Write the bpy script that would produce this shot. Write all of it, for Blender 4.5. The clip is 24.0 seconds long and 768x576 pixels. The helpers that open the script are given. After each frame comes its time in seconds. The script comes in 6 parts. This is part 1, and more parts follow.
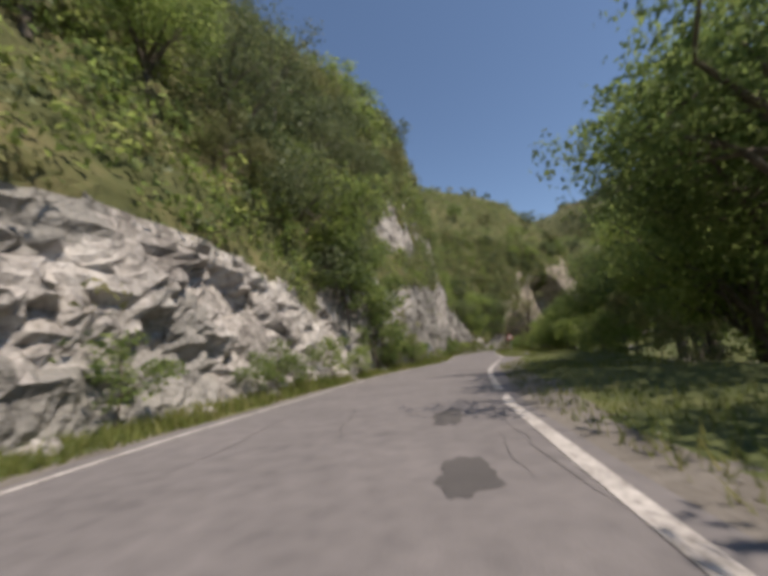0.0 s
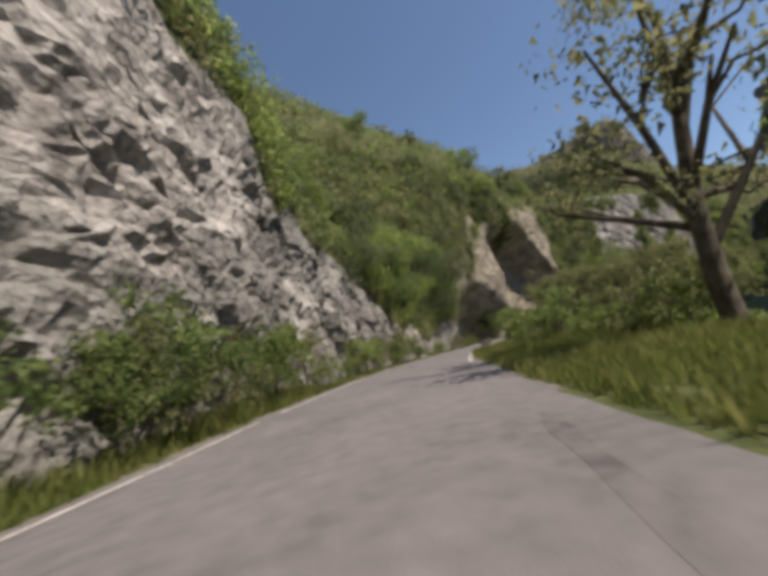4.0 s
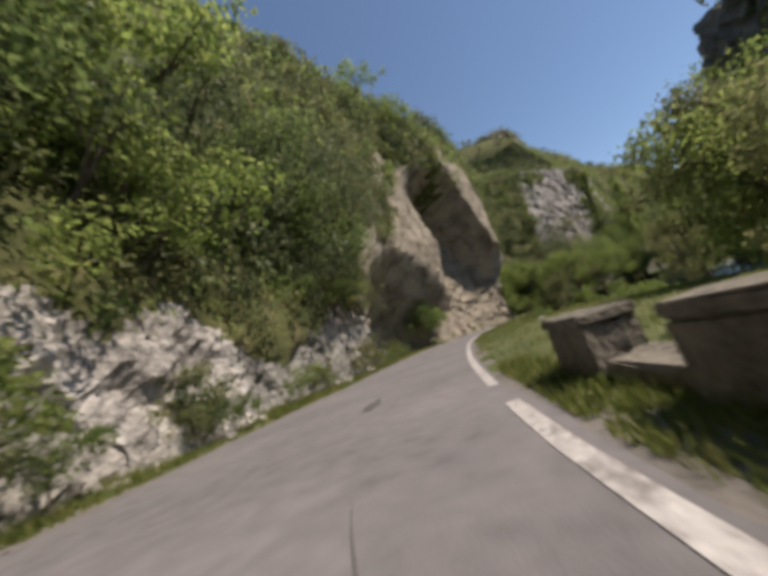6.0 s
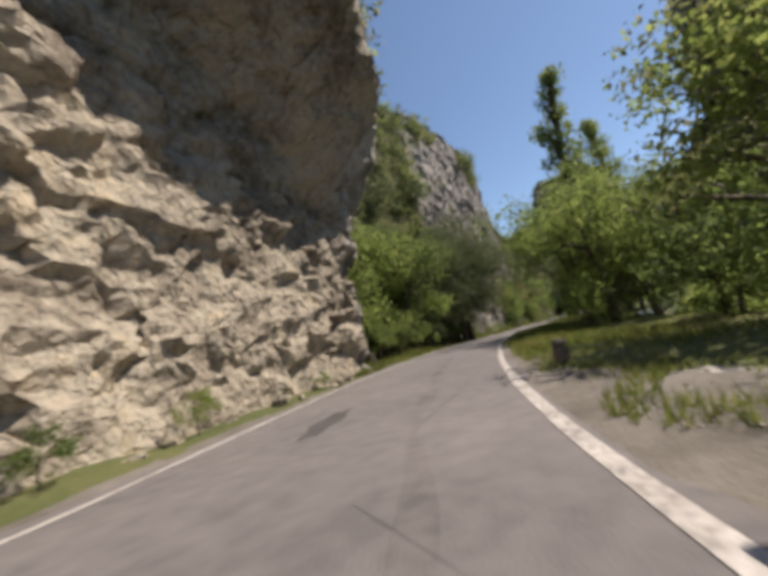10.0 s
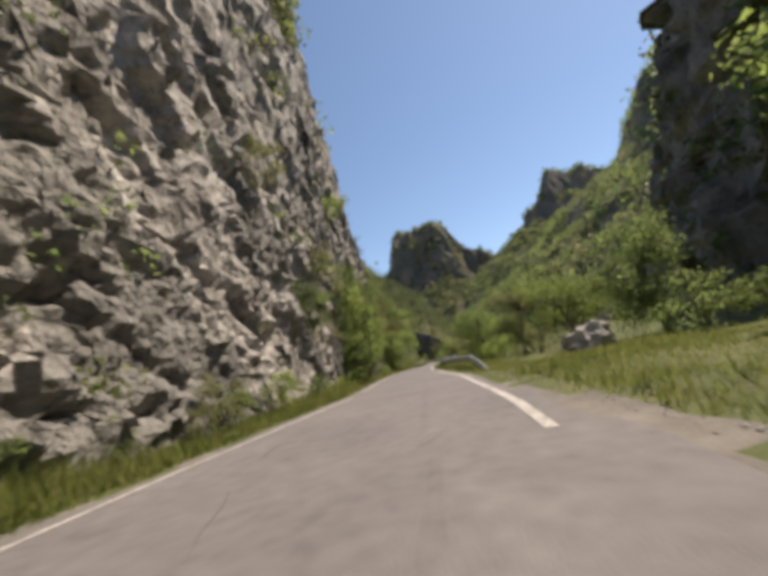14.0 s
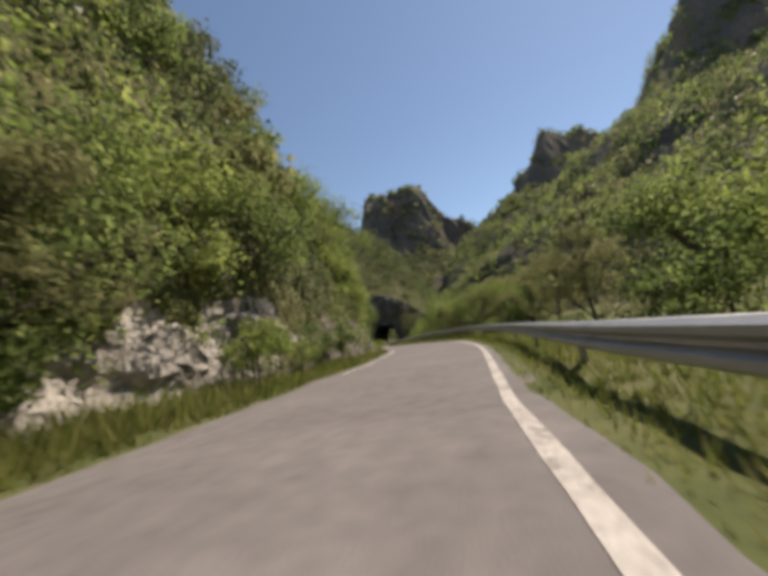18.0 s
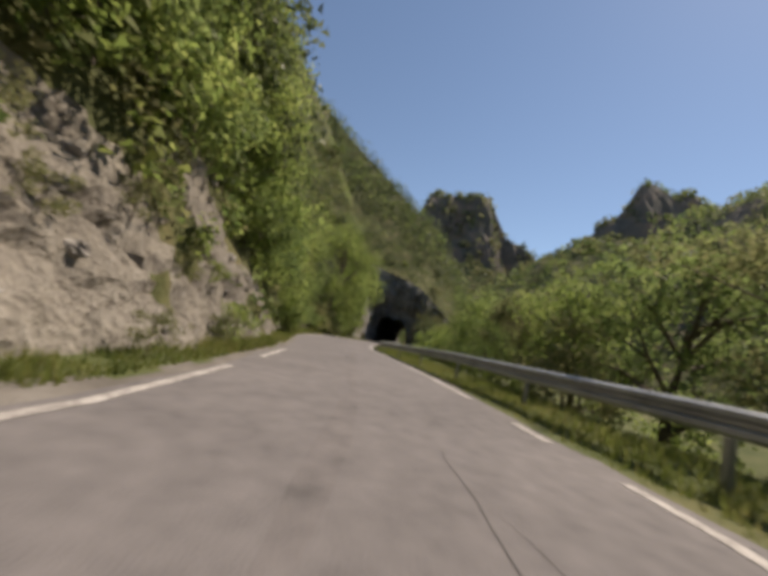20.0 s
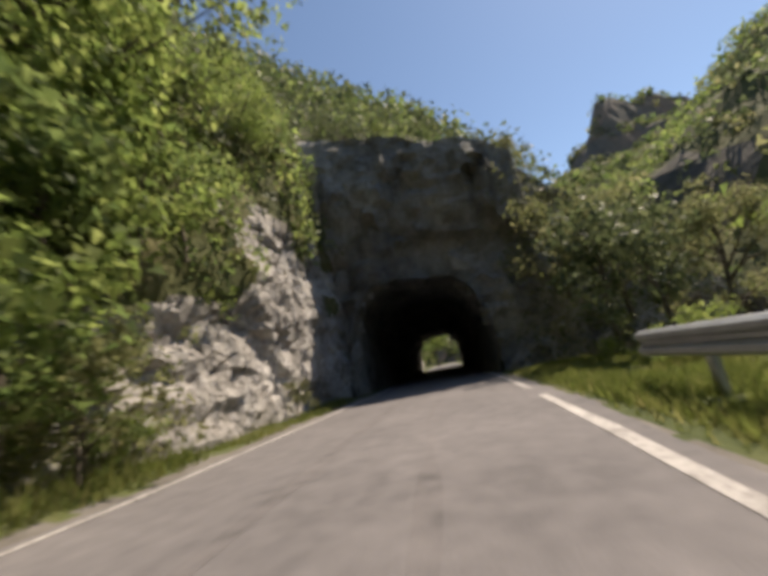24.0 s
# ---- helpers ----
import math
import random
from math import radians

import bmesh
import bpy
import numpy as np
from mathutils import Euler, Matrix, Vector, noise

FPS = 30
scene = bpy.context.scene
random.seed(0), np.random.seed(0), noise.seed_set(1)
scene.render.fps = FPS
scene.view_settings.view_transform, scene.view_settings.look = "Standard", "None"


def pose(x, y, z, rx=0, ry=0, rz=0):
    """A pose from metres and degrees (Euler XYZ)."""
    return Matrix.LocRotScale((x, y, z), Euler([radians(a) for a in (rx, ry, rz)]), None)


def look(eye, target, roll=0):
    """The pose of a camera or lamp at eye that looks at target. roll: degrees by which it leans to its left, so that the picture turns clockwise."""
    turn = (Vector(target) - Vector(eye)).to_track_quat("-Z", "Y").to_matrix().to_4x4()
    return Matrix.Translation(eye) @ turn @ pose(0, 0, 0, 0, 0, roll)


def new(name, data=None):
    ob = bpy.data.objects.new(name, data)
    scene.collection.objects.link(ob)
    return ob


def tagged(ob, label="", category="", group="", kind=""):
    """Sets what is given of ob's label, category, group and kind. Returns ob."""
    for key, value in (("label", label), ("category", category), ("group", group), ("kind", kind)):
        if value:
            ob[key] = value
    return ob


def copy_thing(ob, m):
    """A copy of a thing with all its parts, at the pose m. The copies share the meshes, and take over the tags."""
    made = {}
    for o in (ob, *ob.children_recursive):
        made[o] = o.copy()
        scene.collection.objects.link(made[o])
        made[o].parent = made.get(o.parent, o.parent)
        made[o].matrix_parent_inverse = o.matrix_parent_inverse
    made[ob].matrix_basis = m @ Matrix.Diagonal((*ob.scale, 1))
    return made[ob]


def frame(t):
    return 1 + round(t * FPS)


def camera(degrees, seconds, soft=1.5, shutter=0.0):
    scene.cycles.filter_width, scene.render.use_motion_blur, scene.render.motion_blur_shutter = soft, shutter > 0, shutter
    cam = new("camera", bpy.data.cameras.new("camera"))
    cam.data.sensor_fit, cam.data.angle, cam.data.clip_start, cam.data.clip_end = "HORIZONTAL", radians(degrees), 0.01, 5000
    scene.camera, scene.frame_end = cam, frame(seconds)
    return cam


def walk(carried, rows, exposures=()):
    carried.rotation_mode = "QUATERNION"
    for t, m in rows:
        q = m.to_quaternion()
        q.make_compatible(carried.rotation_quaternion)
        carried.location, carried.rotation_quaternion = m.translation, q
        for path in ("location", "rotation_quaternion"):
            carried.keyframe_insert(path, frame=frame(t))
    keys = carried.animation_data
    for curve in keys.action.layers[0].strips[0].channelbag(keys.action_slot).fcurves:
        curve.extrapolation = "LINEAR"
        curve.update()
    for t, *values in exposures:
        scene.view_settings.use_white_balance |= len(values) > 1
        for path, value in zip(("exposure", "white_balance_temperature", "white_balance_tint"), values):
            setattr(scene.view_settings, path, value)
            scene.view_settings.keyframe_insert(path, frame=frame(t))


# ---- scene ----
# ---------------- camera and its way ----------------
cam = camera(91.4, 24.0, soft=5.0, shutter=0.15)


def held(x, y, z, yaw, pitch, lean):
    """A pose from heading (to the left of +y), pitch (up) and lean (to the left), in degrees."""
    return pose(x, y, z, 0, 0, yaw) @ pose(0, 0, 0, 90 + pitch, 0, 0) @ pose(0, 0, 0, 0, 0, lean)


PATH = [
    (0, -0.00, -0.00, 0.85, -0.19, 10.36, -5.36),
    (0.5, 1.12, 5.44, 0.80, -2.23, 11.21, -8.19),
    (1, 1.95, 11.32, 0.80, -5.61, 11.06, -10.57),
    (1.5, 3.23, 17.26, 0.81, -8.81, 11.55, -8.79),
    (2, 5.38, 23.06, 0.85, -10.20, 10.43, -4.30),
    (2.5, 6.93, 28.83, 0.83, -10.73, 10.23, -2.00),
    (3, 8.41, 34.61, 0.83, -10.71, 10.22, -3.75),
    (3.5, 9.84, 40.48, 0.84, -10.29, 10.20, -7.57),
    (4, 11.42, 46.49, 0.84, -10.50, 10.19, -11.40),
    (4.5, 13.35, 52.72, 0.84, -12.39, 10.18, -13.15),
    (5, 15.52, 59.08, 0.77, -15.47, 10.14, -17.69),
    (5.5, 17.59, 65.09, 0.80, -20.39, 9.98, -19.22),
    (6, 20.39, 70.74, 0.77, -23.91, 9.56, -17.40),
    (6.5, 23.26, 76.32, 0.76, -27.05, 10.15, -13.92),
    (7, 26.47, 81.63, 0.83, -29.17, 9.54, -11.13),
    (7.5, 29.32, 86.02, 0.78, -30.54, 9.19, -9.78),
    (8, 32.65, 90.48, 0.84, -32.16, 9.51, -12.08),
    (8.5, 36.13, 94.78, 0.80, -36.26, 9.56, -18.73),
    (9, 39.93, 98.65, 0.78, -43.08, 9.86, -18.31),
    (9.5, 43.79, 102.05, 0.80, -46.56, 10.39, -13.60),
    (10, 47.70, 105.06, 0.83, -49.78, 9.16, -11.22),
    (10.5, 51.41, 107.54, 0.85, -52.45, 10.15, -8.16),
    (11, 55.39, 109.63, 0.91, -54.33, 10.23, -8.21),
    (11.5, 59.55, 111.80, 0.83, -57.62, 10.22, -10.29),
    (12, 63.92, 113.86, 0.82, -61.14, 10.43, -11.30),
    (12.5, 68.68, 115.71, 0.81, -64.78, 10.63, -13.54),
    (13, 73.81, 117.37, 0.80, -68.06, 10.83, -15.77),
    (13.5, 79.29, 118.85, 0.80, -70.47, 11.03, -16.78),
    (14, 84.95, 120.24, 0.85, -72.29, 11.94, -11.32),
    (14.5, 90.42, 121.53, 0.82, -72.09, 10.04, -3.35),
    (15, 96.31, 123.21, 0.87, -69.70, 9.29, 2.29),
    (15.5, 102.59, 124.90, 0.83, -67.81, 9.30, 0.32),
    (16, 109.31, 126.58, 0.89, -67.86, 10.03, -5.17),
    (16.5, 116.13, 128.45, 0.84, -69.31, 9.46, -9.06),
    (17, 123.20, 129.80, 0.79, -70.71, 9.33, -10.98),
    (17.5, 129.80, 131.04, 0.75, -73.02, 8.46, -12.89),
    (18, 136.39, 131.95, 0.78, -75.74, 8.04, -9.16),
    (18.5, 142.87, 132.52, 0.81, -78.20, 7.61, -0.94),
    (19, 149.19, 133.21, 0.84, -78.75, 7.19, 7.27),
    (19.5, 155.27, 134.46, 0.87, -75.76, 6.77, 11.01),
    (20, 161.20, 136.14, 0.86, -70.44, 7.57, 11.87),
    (20.5, 165.94, 137.74, 0.75, -66.58, 8.11, 10.18),
    (21, 170.81, 139.37, 0.86, -61.78, 9.26, 7.13),
    (21.5, 175.76, 141.45, 0.82, -60.26, 9.74, 0.67),
    (22, 181.19, 143.86, 0.83, -61.68, 9.78, -6.80),
    (22.5, 187.00, 146.20, 0.81, -63.82, 10.99, -11.27),
    (23, 193.25, 148.39, 0.78, -66.98, 11.08, -12.63),
    (23.5, 199.75, 150.28, 0.82, -70.55, 11.99, -13.35),
    (24, 206.52, 151.55, 0.83, -72.71, 12.56, -10.29),
]
walk(cam, [(t, held(*p)) for t, *p in PATH], exposures=[(0.0, 0.3, 6850, 11), (7.0, 0.32, 6850, 11), (10.0, 0.42, 6900, 11), (14.0, 0.55, 7200, 11), (17.0, 0.42, 7350, 11), (20.0, 0.26, 7350, 11), (22.0, 0.36, 7300, 10), (24.0, 0.56, 7300, 10)])

# ---------------- world and sun ----------------
SUN_AZ, SUN_EL = radians(129), radians(56)
world = bpy.data.worlds.new("sky")
scene.world = world
world.use_nodes = True
wn = world.node_tree
sky = wn.nodes.new("ShaderNodeTexSky")
sky.sky_type, sky.sun_disc = "NISHITA", False
sky.sun_elevation, sky.sun_rotation = SUN_EL, SUN_AZ
sky.altitude, sky.air_density, sky.dust_density, sky.ozone_density = 900, 1.0, 0.25, 2.2
bg = wn.nodes["Background"]
wn.links.new(sky.outputs[0], bg.inputs[0])
bg.inputs[1].default_value = 0.118
lamp = bpy.data.lights.new("sun", "SUN")
lamp.energy, lamp.angle, lamp.color = 4.7, radians(0.5), (1.0, 0.905, 0.79)
to_sun = Vector((math.sin(SUN_AZ) * math.cos(SUN_EL), math.cos(SUN_AZ) * math.cos(SUN_EL), math.sin(SUN_EL)))
new("sun", lamp).matrix_world = look(to_sun * 200, (0, 0, 0))

# ---------------- the road's line on the plan ----------------
SPINE = [
    (-0.00, -0.00), (1.87, 9.62), (4.15, 19.15), (6.76, 28.60), (9.29, 38.07),
    (11.90, 47.51), (14.90, 56.84), (18.44, 65.97), (22.73, 74.78), (27.74, 83.20),
    (33.48, 91.13), (40.07, 98.38), (47.59, 104.66), (55.93, 109.79), (64.80, 113.96),
    (74.03, 117.24), (83.48, 119.84), (92.96, 122.31), (102.44, 124.81), (111.94, 127.20),
    (121.51, 129.32), (131.16, 131.03), (140.87, 132.36), (150.55, 133.84), (160.10, 136.04),
    (169.41, 139.09), (178.54, 142.66), (187.67, 146.20), (197.02, 149.15), (206.52, 151.55),
]


def smooth_line(points, n):
    p = np.array(points, float)
    p = np.vstack([2 * p[0] - p[1], p, 2 * p[-1] - p[-2]])
    out = []
    for a, b, c, d in zip(p[:-3], p[1:-2], p[2:-1], p[3:]):
        for u in np.arange(n) / n:
            out.append(0.5 * (2 * b + (c - a) * u + (2 * a - 5 * b + 4 * c - d) * u**2 + (3 * b - a - 3 * c + d) * u**3))
    return np.array(out + [p[-2]])


_ax = np.array(SPINE)
_d0 = (_ax[1] - _ax[0]) / np.linalg.norm(_ax[1] - _ax[0])
_d1 = np.array([0.985, 0.172])
AXIS = smooth_line(np.vstack([[_ax[0] - _d0 * k * 10 for k in (6, 5, 4, 3, 2, 1)], _ax, [_ax[-1] + _d1 * k * 10 for k in range(1, 13)]]), 12)
ALONG = np.r_[0, np.cumsum(np.linalg.norm(np.diff(AXIS, axis=0), axis=1))]
ALONG -= ALONG[np.argmin(np.linalg.norm(AXIS - _ax[0], axis=1))]
TANG = np.gradient(AXIS, axis=0)
TANG /= np.linalg.norm(TANG, axis=1)[:, None]


def at_road(s, l, z=0.0):
    """World places from metres along the road, metres to the right of its axis and height."""
    s, l, z = np.broadcast_arrays(np.asarray(s, float), l, z)
    x, y, tx, ty = (np.interp(s, ALONG, v) for v in (AXIS[:, 0], AXIS[:, 1], TANG[:, 0], TANG[:, 1]))
    return np.stack([x + l * ty, y - l * tx, z * 1.0], -1)


def heading(s):
    """The turn about z, in degrees, that takes +y along the road."""
    tx, ty = np.interp(s, ALONG, TANG[:, 0]), np.interp(s, ALONG, TANG[:, 1])
    return math.degrees(math.atan2(-tx, ty))


def road_of(xy):
    """Metres along the road and to the right of its axis, for places on the plan."""
    s, l = np.empty(len(xy)), np.empty(len(xy))
    sub = slice(None, None, 3)
    a, t, al = AXIS[sub], TANG[sub], ALONG[sub]
    for i in range(0, len(xy), 8000):
        q = xy[i : i + 8000]
        k = ((q[:, None] - a[None]) ** 2).sum(-1).argmin(1)
        d = q - a[k]
        s[i : i + 8000] = al[k] + (d * t[k]).sum(1)
        l[i : i + 8000] = d[:, 0] * t[k, 1] - d[:, 1] * t[k, 0]
    return s, l


def table(text):
    """A plan table: rows of one station and its values."""
    return np.array([[float(v) for v in row.split()] for row in text.strip().splitlines()])


EDGES = table("""
-60 -3.9 0.8
0 -3.85 0.9
6 -4.05 0.6
15 -4.0 0.75
27 -2.82 1.6
31 -2.65 1.62
40 -3.1 1.42
55 -4.2 0.7
64 -4.5 0.5
76 -4.6 0.36
88 -3.6 0.67
100 -3.85 0.68
112 -4.4 0.42
121 -3.5 0.55
131 -3.6 0.85
150 -3.95 0.6
153.7 -4.0 0.43
157.3 -3.9 0.58
160 -3.75 0.92
164 -3.6 1.27
174 -2.75 1.5
190 -3.3 0.7
199.5 -3.75 0.46
204.5 -3.75 0.31
210 -3.65 0.18
215 -3.4 0.4
225 -2.75 1.5
239 -1.75 2.7
250 -2.5 1.75
261 -3.95 0.6
275 -4.5 0.42
288 -3.4 1.35
300 -3.1 1.7
400 -3.1 1.7
""")


def left_line(s):
    return np.interp(s, EDGES[:, 0], EDGES[:, 1])


def right_line(s):
    return np.interp(s, EDGES[:, 0], EDGES[:, 2])


# The rock side: lateral place of its face at heights 0, 4, 10, 18, 30 and 52 m.
LEVELS = (0, 4, 10, 18, 30, 52)
ROCK_A = table("""
-40 -5.8 -7.0 -10 -14 -24 -45
0 -5.6 -6.8 -9.5 -13.5 -24 -45
12 -5.2 -5.9 -8.5 -12 -20 -40
22 -5.0 -5.4 -7.4 -10 -18 -40
30 -4.7 -4.5 -6.0 -6.8 -12 -36
40 -4.5 -4.5 -5.0 -5.8 -8.5 -34
50 -4.9 -4.9 -5.0 -5.4 -8.8 -34
60 -5.7 -5.6 -5.8 -7.8 -12 -38
72 -5.8 -5.8 -8.0 -13 -20 -44
""")
ROCK_B = table("""
79 -5.7 -6.0 -8.5 -12.5 -20 -48
86 -5.2 -5.5 -7.5 -10.5 -16 -48
94 -5.2 -5.5 -6.8 -8.0 -13 -32
98 -5.2 -5.2 -5.6 -6.2 -11 -30
103 -5.0 -4.8 -4.2 -4.2 -7.5 -29
108 -4.8 -4.2 -3.6 -3.6 -6.5 -28
112 -4.9 -4.2 -3.5 -3.4 -6 -27
118 -4.8 -5.4 -6.5 -6.8 -7 -26
126 -4.9 -5.4 -6.3 -6.4 -6.0 -25
130 -4.4 -4.5 -5.0 -4.8 -5.0 -25
132.6 -4.2 -4.2 -4.3 -4.4 -5.0 -25
135 -7.4 -7.2 -7.4 -8.6 -14 -60
139 -8.6 -8.6 -8.8 -10.4 -17 -70
""")
ROCK_C = table("""
148 -8.0 -8.2 -9.0 -10.6 -17 -70
156 -6.5 -6.4 -6.5 -7.3 -11 -68
162 -5.6 -5.7 -5.9 -5.8 -7.6 -66
172 -5.0 -5.1 -5.3 -5.1 -5.6 -64
182 -5.4 -5.2 -5.0 -4.1 -4.4 -62
186 -5.4 -5.0 -4.9 -4.1 -4.8 -56
188.5 -6.2 -4.3 -4.4 -3.9 -5.6 -50
192.5 -7.4 -3.6 -3.8 -5.0 -8 -36
196 -6.2 -4.2 -4.6 -6.4 -10 -24
202 -5.4 -5.8 -6.6 -8.0 -13 -27
207 -6.5 -6.3 -7.0 -9.0 -14 -28
216 -6.0 -6.9 -9.0 -12.2 -18 -30
228 -4.6 -5.6 -8.0 -11.2 -17 -30
""")
ROCK_D = table("""
238 -2.9 -4.8 -8.0 -11.4 -17 -30
246 -2.9 -4.9 -8.2 -12 -18 -31
254 -4.2 -5.8 -9.0 -12.6 -19 -32
266 -6.0 -7.0 -10 -14 -21 -34
280 -6.0 -7.0 -10 -14 -21 -34
286 -5.8 -6.2 -8.0 -12 -19 -32
290 -4.9 -5.2 -6.8 -11 -18 -31
294 -4.4 -4.4 -5.6 -10 -17 -30
298 -4.3 -4.2 -4.6 -10 -17 -30
301 -4.2 -4.1 -4.4 -10 -17 -30
345 -3.8 -4.0 -5.0 -10 -17 -30
""")
ROCK = np.vstack([ROCK_A, ROCK_B, ROCK_C, ROCK_D])


def roof_low(s):
    """Height at which the great roof springs from the lower face."""
    return np.interp(s, [111, 118, 122, 125, 127, 129, 131, 133, 135], [17, 16.5, 14.5, 11.8, 10.2, 8.6, 6.8, 5.2, 4.5])


def rock_side(s, z):
    """Lateral place of the rock side, before its relief."""
    s, z = np.broadcast_arrays(np.asarray(s, float), np.asarray(z, float))
    cols = np.stack([np.interp(s, ROCK[:, 0], ROCK[:, k + 1]) for k in range(len(LEVELS))], -1)
    k = np.clip(np.searchsorted(LEVELS, z, side="right") - 1, 0, len(LEVELS) - 2)
    lv = np.array(LEVELS, float)
    u = np.clip((z - lv[k]) / (lv[k + 1] - lv[k]), 0, 1.6)
    a = np.take_along_axis(cols, k[..., None], -1)[..., 0]
    b = np.take_along_axis(cols, k[..., None] + 1, -1)[..., 0]
    deep = np.interp(s, [97.0, 99.5, 104, 110, 113, 116], [0, 3.4, 5.0, 4.2, 0.6, 0])
    roof = np.interp(s, [97.0, 101, 106, 112], [4.0, 9.0, 10.0, 6.5])
    brow = np.interp(s, [107, 111, 116, 119, 121], [0, 1.4, 1.2, 0.5, 0]) * np.clip((z - 3.4) / 1.6, 0, 1) * np.clip((16 - z) / 6, 0, 1)
    c = np.clip((roof - z) / 6.0, 0, 1)
    face = a + (b - a) * u - deep * c * c * (3 - 2 * c) + brow
    # the great roof over the road: its underside climbs from low to the lip, which stands out over the asphalt
    low = roof_low(s)
    lip = low + np.interp(s, [111, 118, 125, 131, 135], [2.0, 2.4, 3.0, 4.0, 4.0])
    out = np.interp(s, [110.5, 113, 115.5, 118, 125, 131, 133, 135, 136.5], [-3.6, -1.5, 0.4, 0.2, -0.7, -1.2, -2.2, -5.0, -7.4]) - 0.04 * np.maximum(z - lip, 0)
    k = np.clip((z - low) / (lip - low), 0, 1) * (1 - np.clip((z - 22) / 10, 0, 1)) * np.clip(np.minimum((s - 110.5) / 1.5, (136.5 - s) / 1.5), 0, 1)
    return face + np.maximum(out - face, 0) * k


# ---------------- mesh helpers ----------------
def link_mesh(name, verts, faces, mats, parent=None, smooth=False, index=None):
    me = bpy.data.meshes.new(name)
    verts = np.asarray(verts, np.float32)
    if isinstance(faces, np.ndarray):
        n, k = faces.shape
        me.vertices.add(len(verts))
        me.vertices.foreach_set("co", verts.ravel())
        me.loops.add(n * k)
        me.loops.foreach_set("vertex_index", faces.astype(np.int32).ravel())
        me.polygons.add(n)
        me.polygons.foreach_set("loop_start", np.arange(0, n * k, k, dtype=np.int32))
        me.update(calc_edges=True)
        me.validate()
    else:
        me.from_pydata(verts.tolist(), [], faces)
    for m in mats if isinstance(mats, (list, tuple)) else [mats]:
        me.materials.append(m)
    if index is not None:
        me.polygons.foreach_set("material_index", np.asarray(index, np.int32))
    me.polygons.foreach_set("use_smooth", [smooth] * len(me.polygons))
    me.update()
    ob = new(name, me)
    if parent is not None:
        ob.parent = parent
    return ob


def part(name, bm, material, parent, label="", smooth=False):
    me = bpy.data.meshes.new(name)
    bm.normal_update()
    bm.to_mesh(me)
    bm.free()
    me.materials.append(material)
    me.polygons.foreach_set("use_smooth", [smooth] * len(me.polygons))
    ob = new(name, me)
    ob.parent = parent
    if label:
        ob["label"] = label
    return ob


def empty(name, m, label, category, group="", kind=""):
    ob = new(name)
    ob.matrix_world = m
    return tagged(ob, label, category, group, kind)


def grid_faces(nu, nv):
    i = np.arange(nu - 1)[:, None] * nv + np.arange(nv - 1)[None]
    return np.stack([i, i + nv, i + nv + 1, i + 1], -1).reshape(-1, 4)


def hash3(c, salt):
    h = c[..., 0] * 73856093 ^ c[..., 1] * 19349663 ^ c[..., 2] * 83492791 ^ salt * 2654435
    h = (h ^ (h >> 13)) * 1274126177 & 0x7FFFFFFF
    h = (h ^ (h >> 16)) * 668265263 & 0x7FFFFFFF
    return (h & 0xFFFF) / 65535.0


def blocks(p, size, salt, tilt=0.6):
    """Blocky relief of broken rock: each cell is a plane of its own height and tilt. About -1 to 1."""
    q = p / np.asarray(size, float)
    base = np.floor(q).astype(np.int64)
    best = np.full(len(p), 1e9)
    val = np.zeros(len(p))
    for dx in (-1, 0, 1):
        for dy in (-1, 0, 1):
            for dz in (-1, 0, 1):
                c = base + (dx, dy, dz)
                seed = c + np.stack([hash3(c, salt + k) for k in range(3)], -1)
                d = q - seed
                far = (d * d).sum(1)
                near = far < best
                best = np.where(near, far, best)
                t = np.stack([hash3(c, salt + 5 + k) - 0.5 for k in range(3)], -1)
                val = np.where(near, (hash3(c, salt + 4) - 0.5) * 2 + tilt * 2 * (d * t).sum(1), val)
    return val


def soft_noise(p, size, salt=0):
    """Smooth value noise, -1 to 1."""
    q = p / size
    b = np.floor(q).astype(np.int64)
    f = q - b
    f = f * f * (3 - 2 * f)
    out = 0.0
    for dx in (0, 1):
        for dy in (0, 1):
            for dz in (0, 1):
                w = (f[:, 0] if dx else 1 - f[:, 0]) * (f[:, 1] if dy else 1 - f[:, 1]) * (f[:, 2] if dz else 1 - f[:, 2])
                out = out + w * hash3(b + (dx, dy, dz), salt)
    return out * 2 - 1


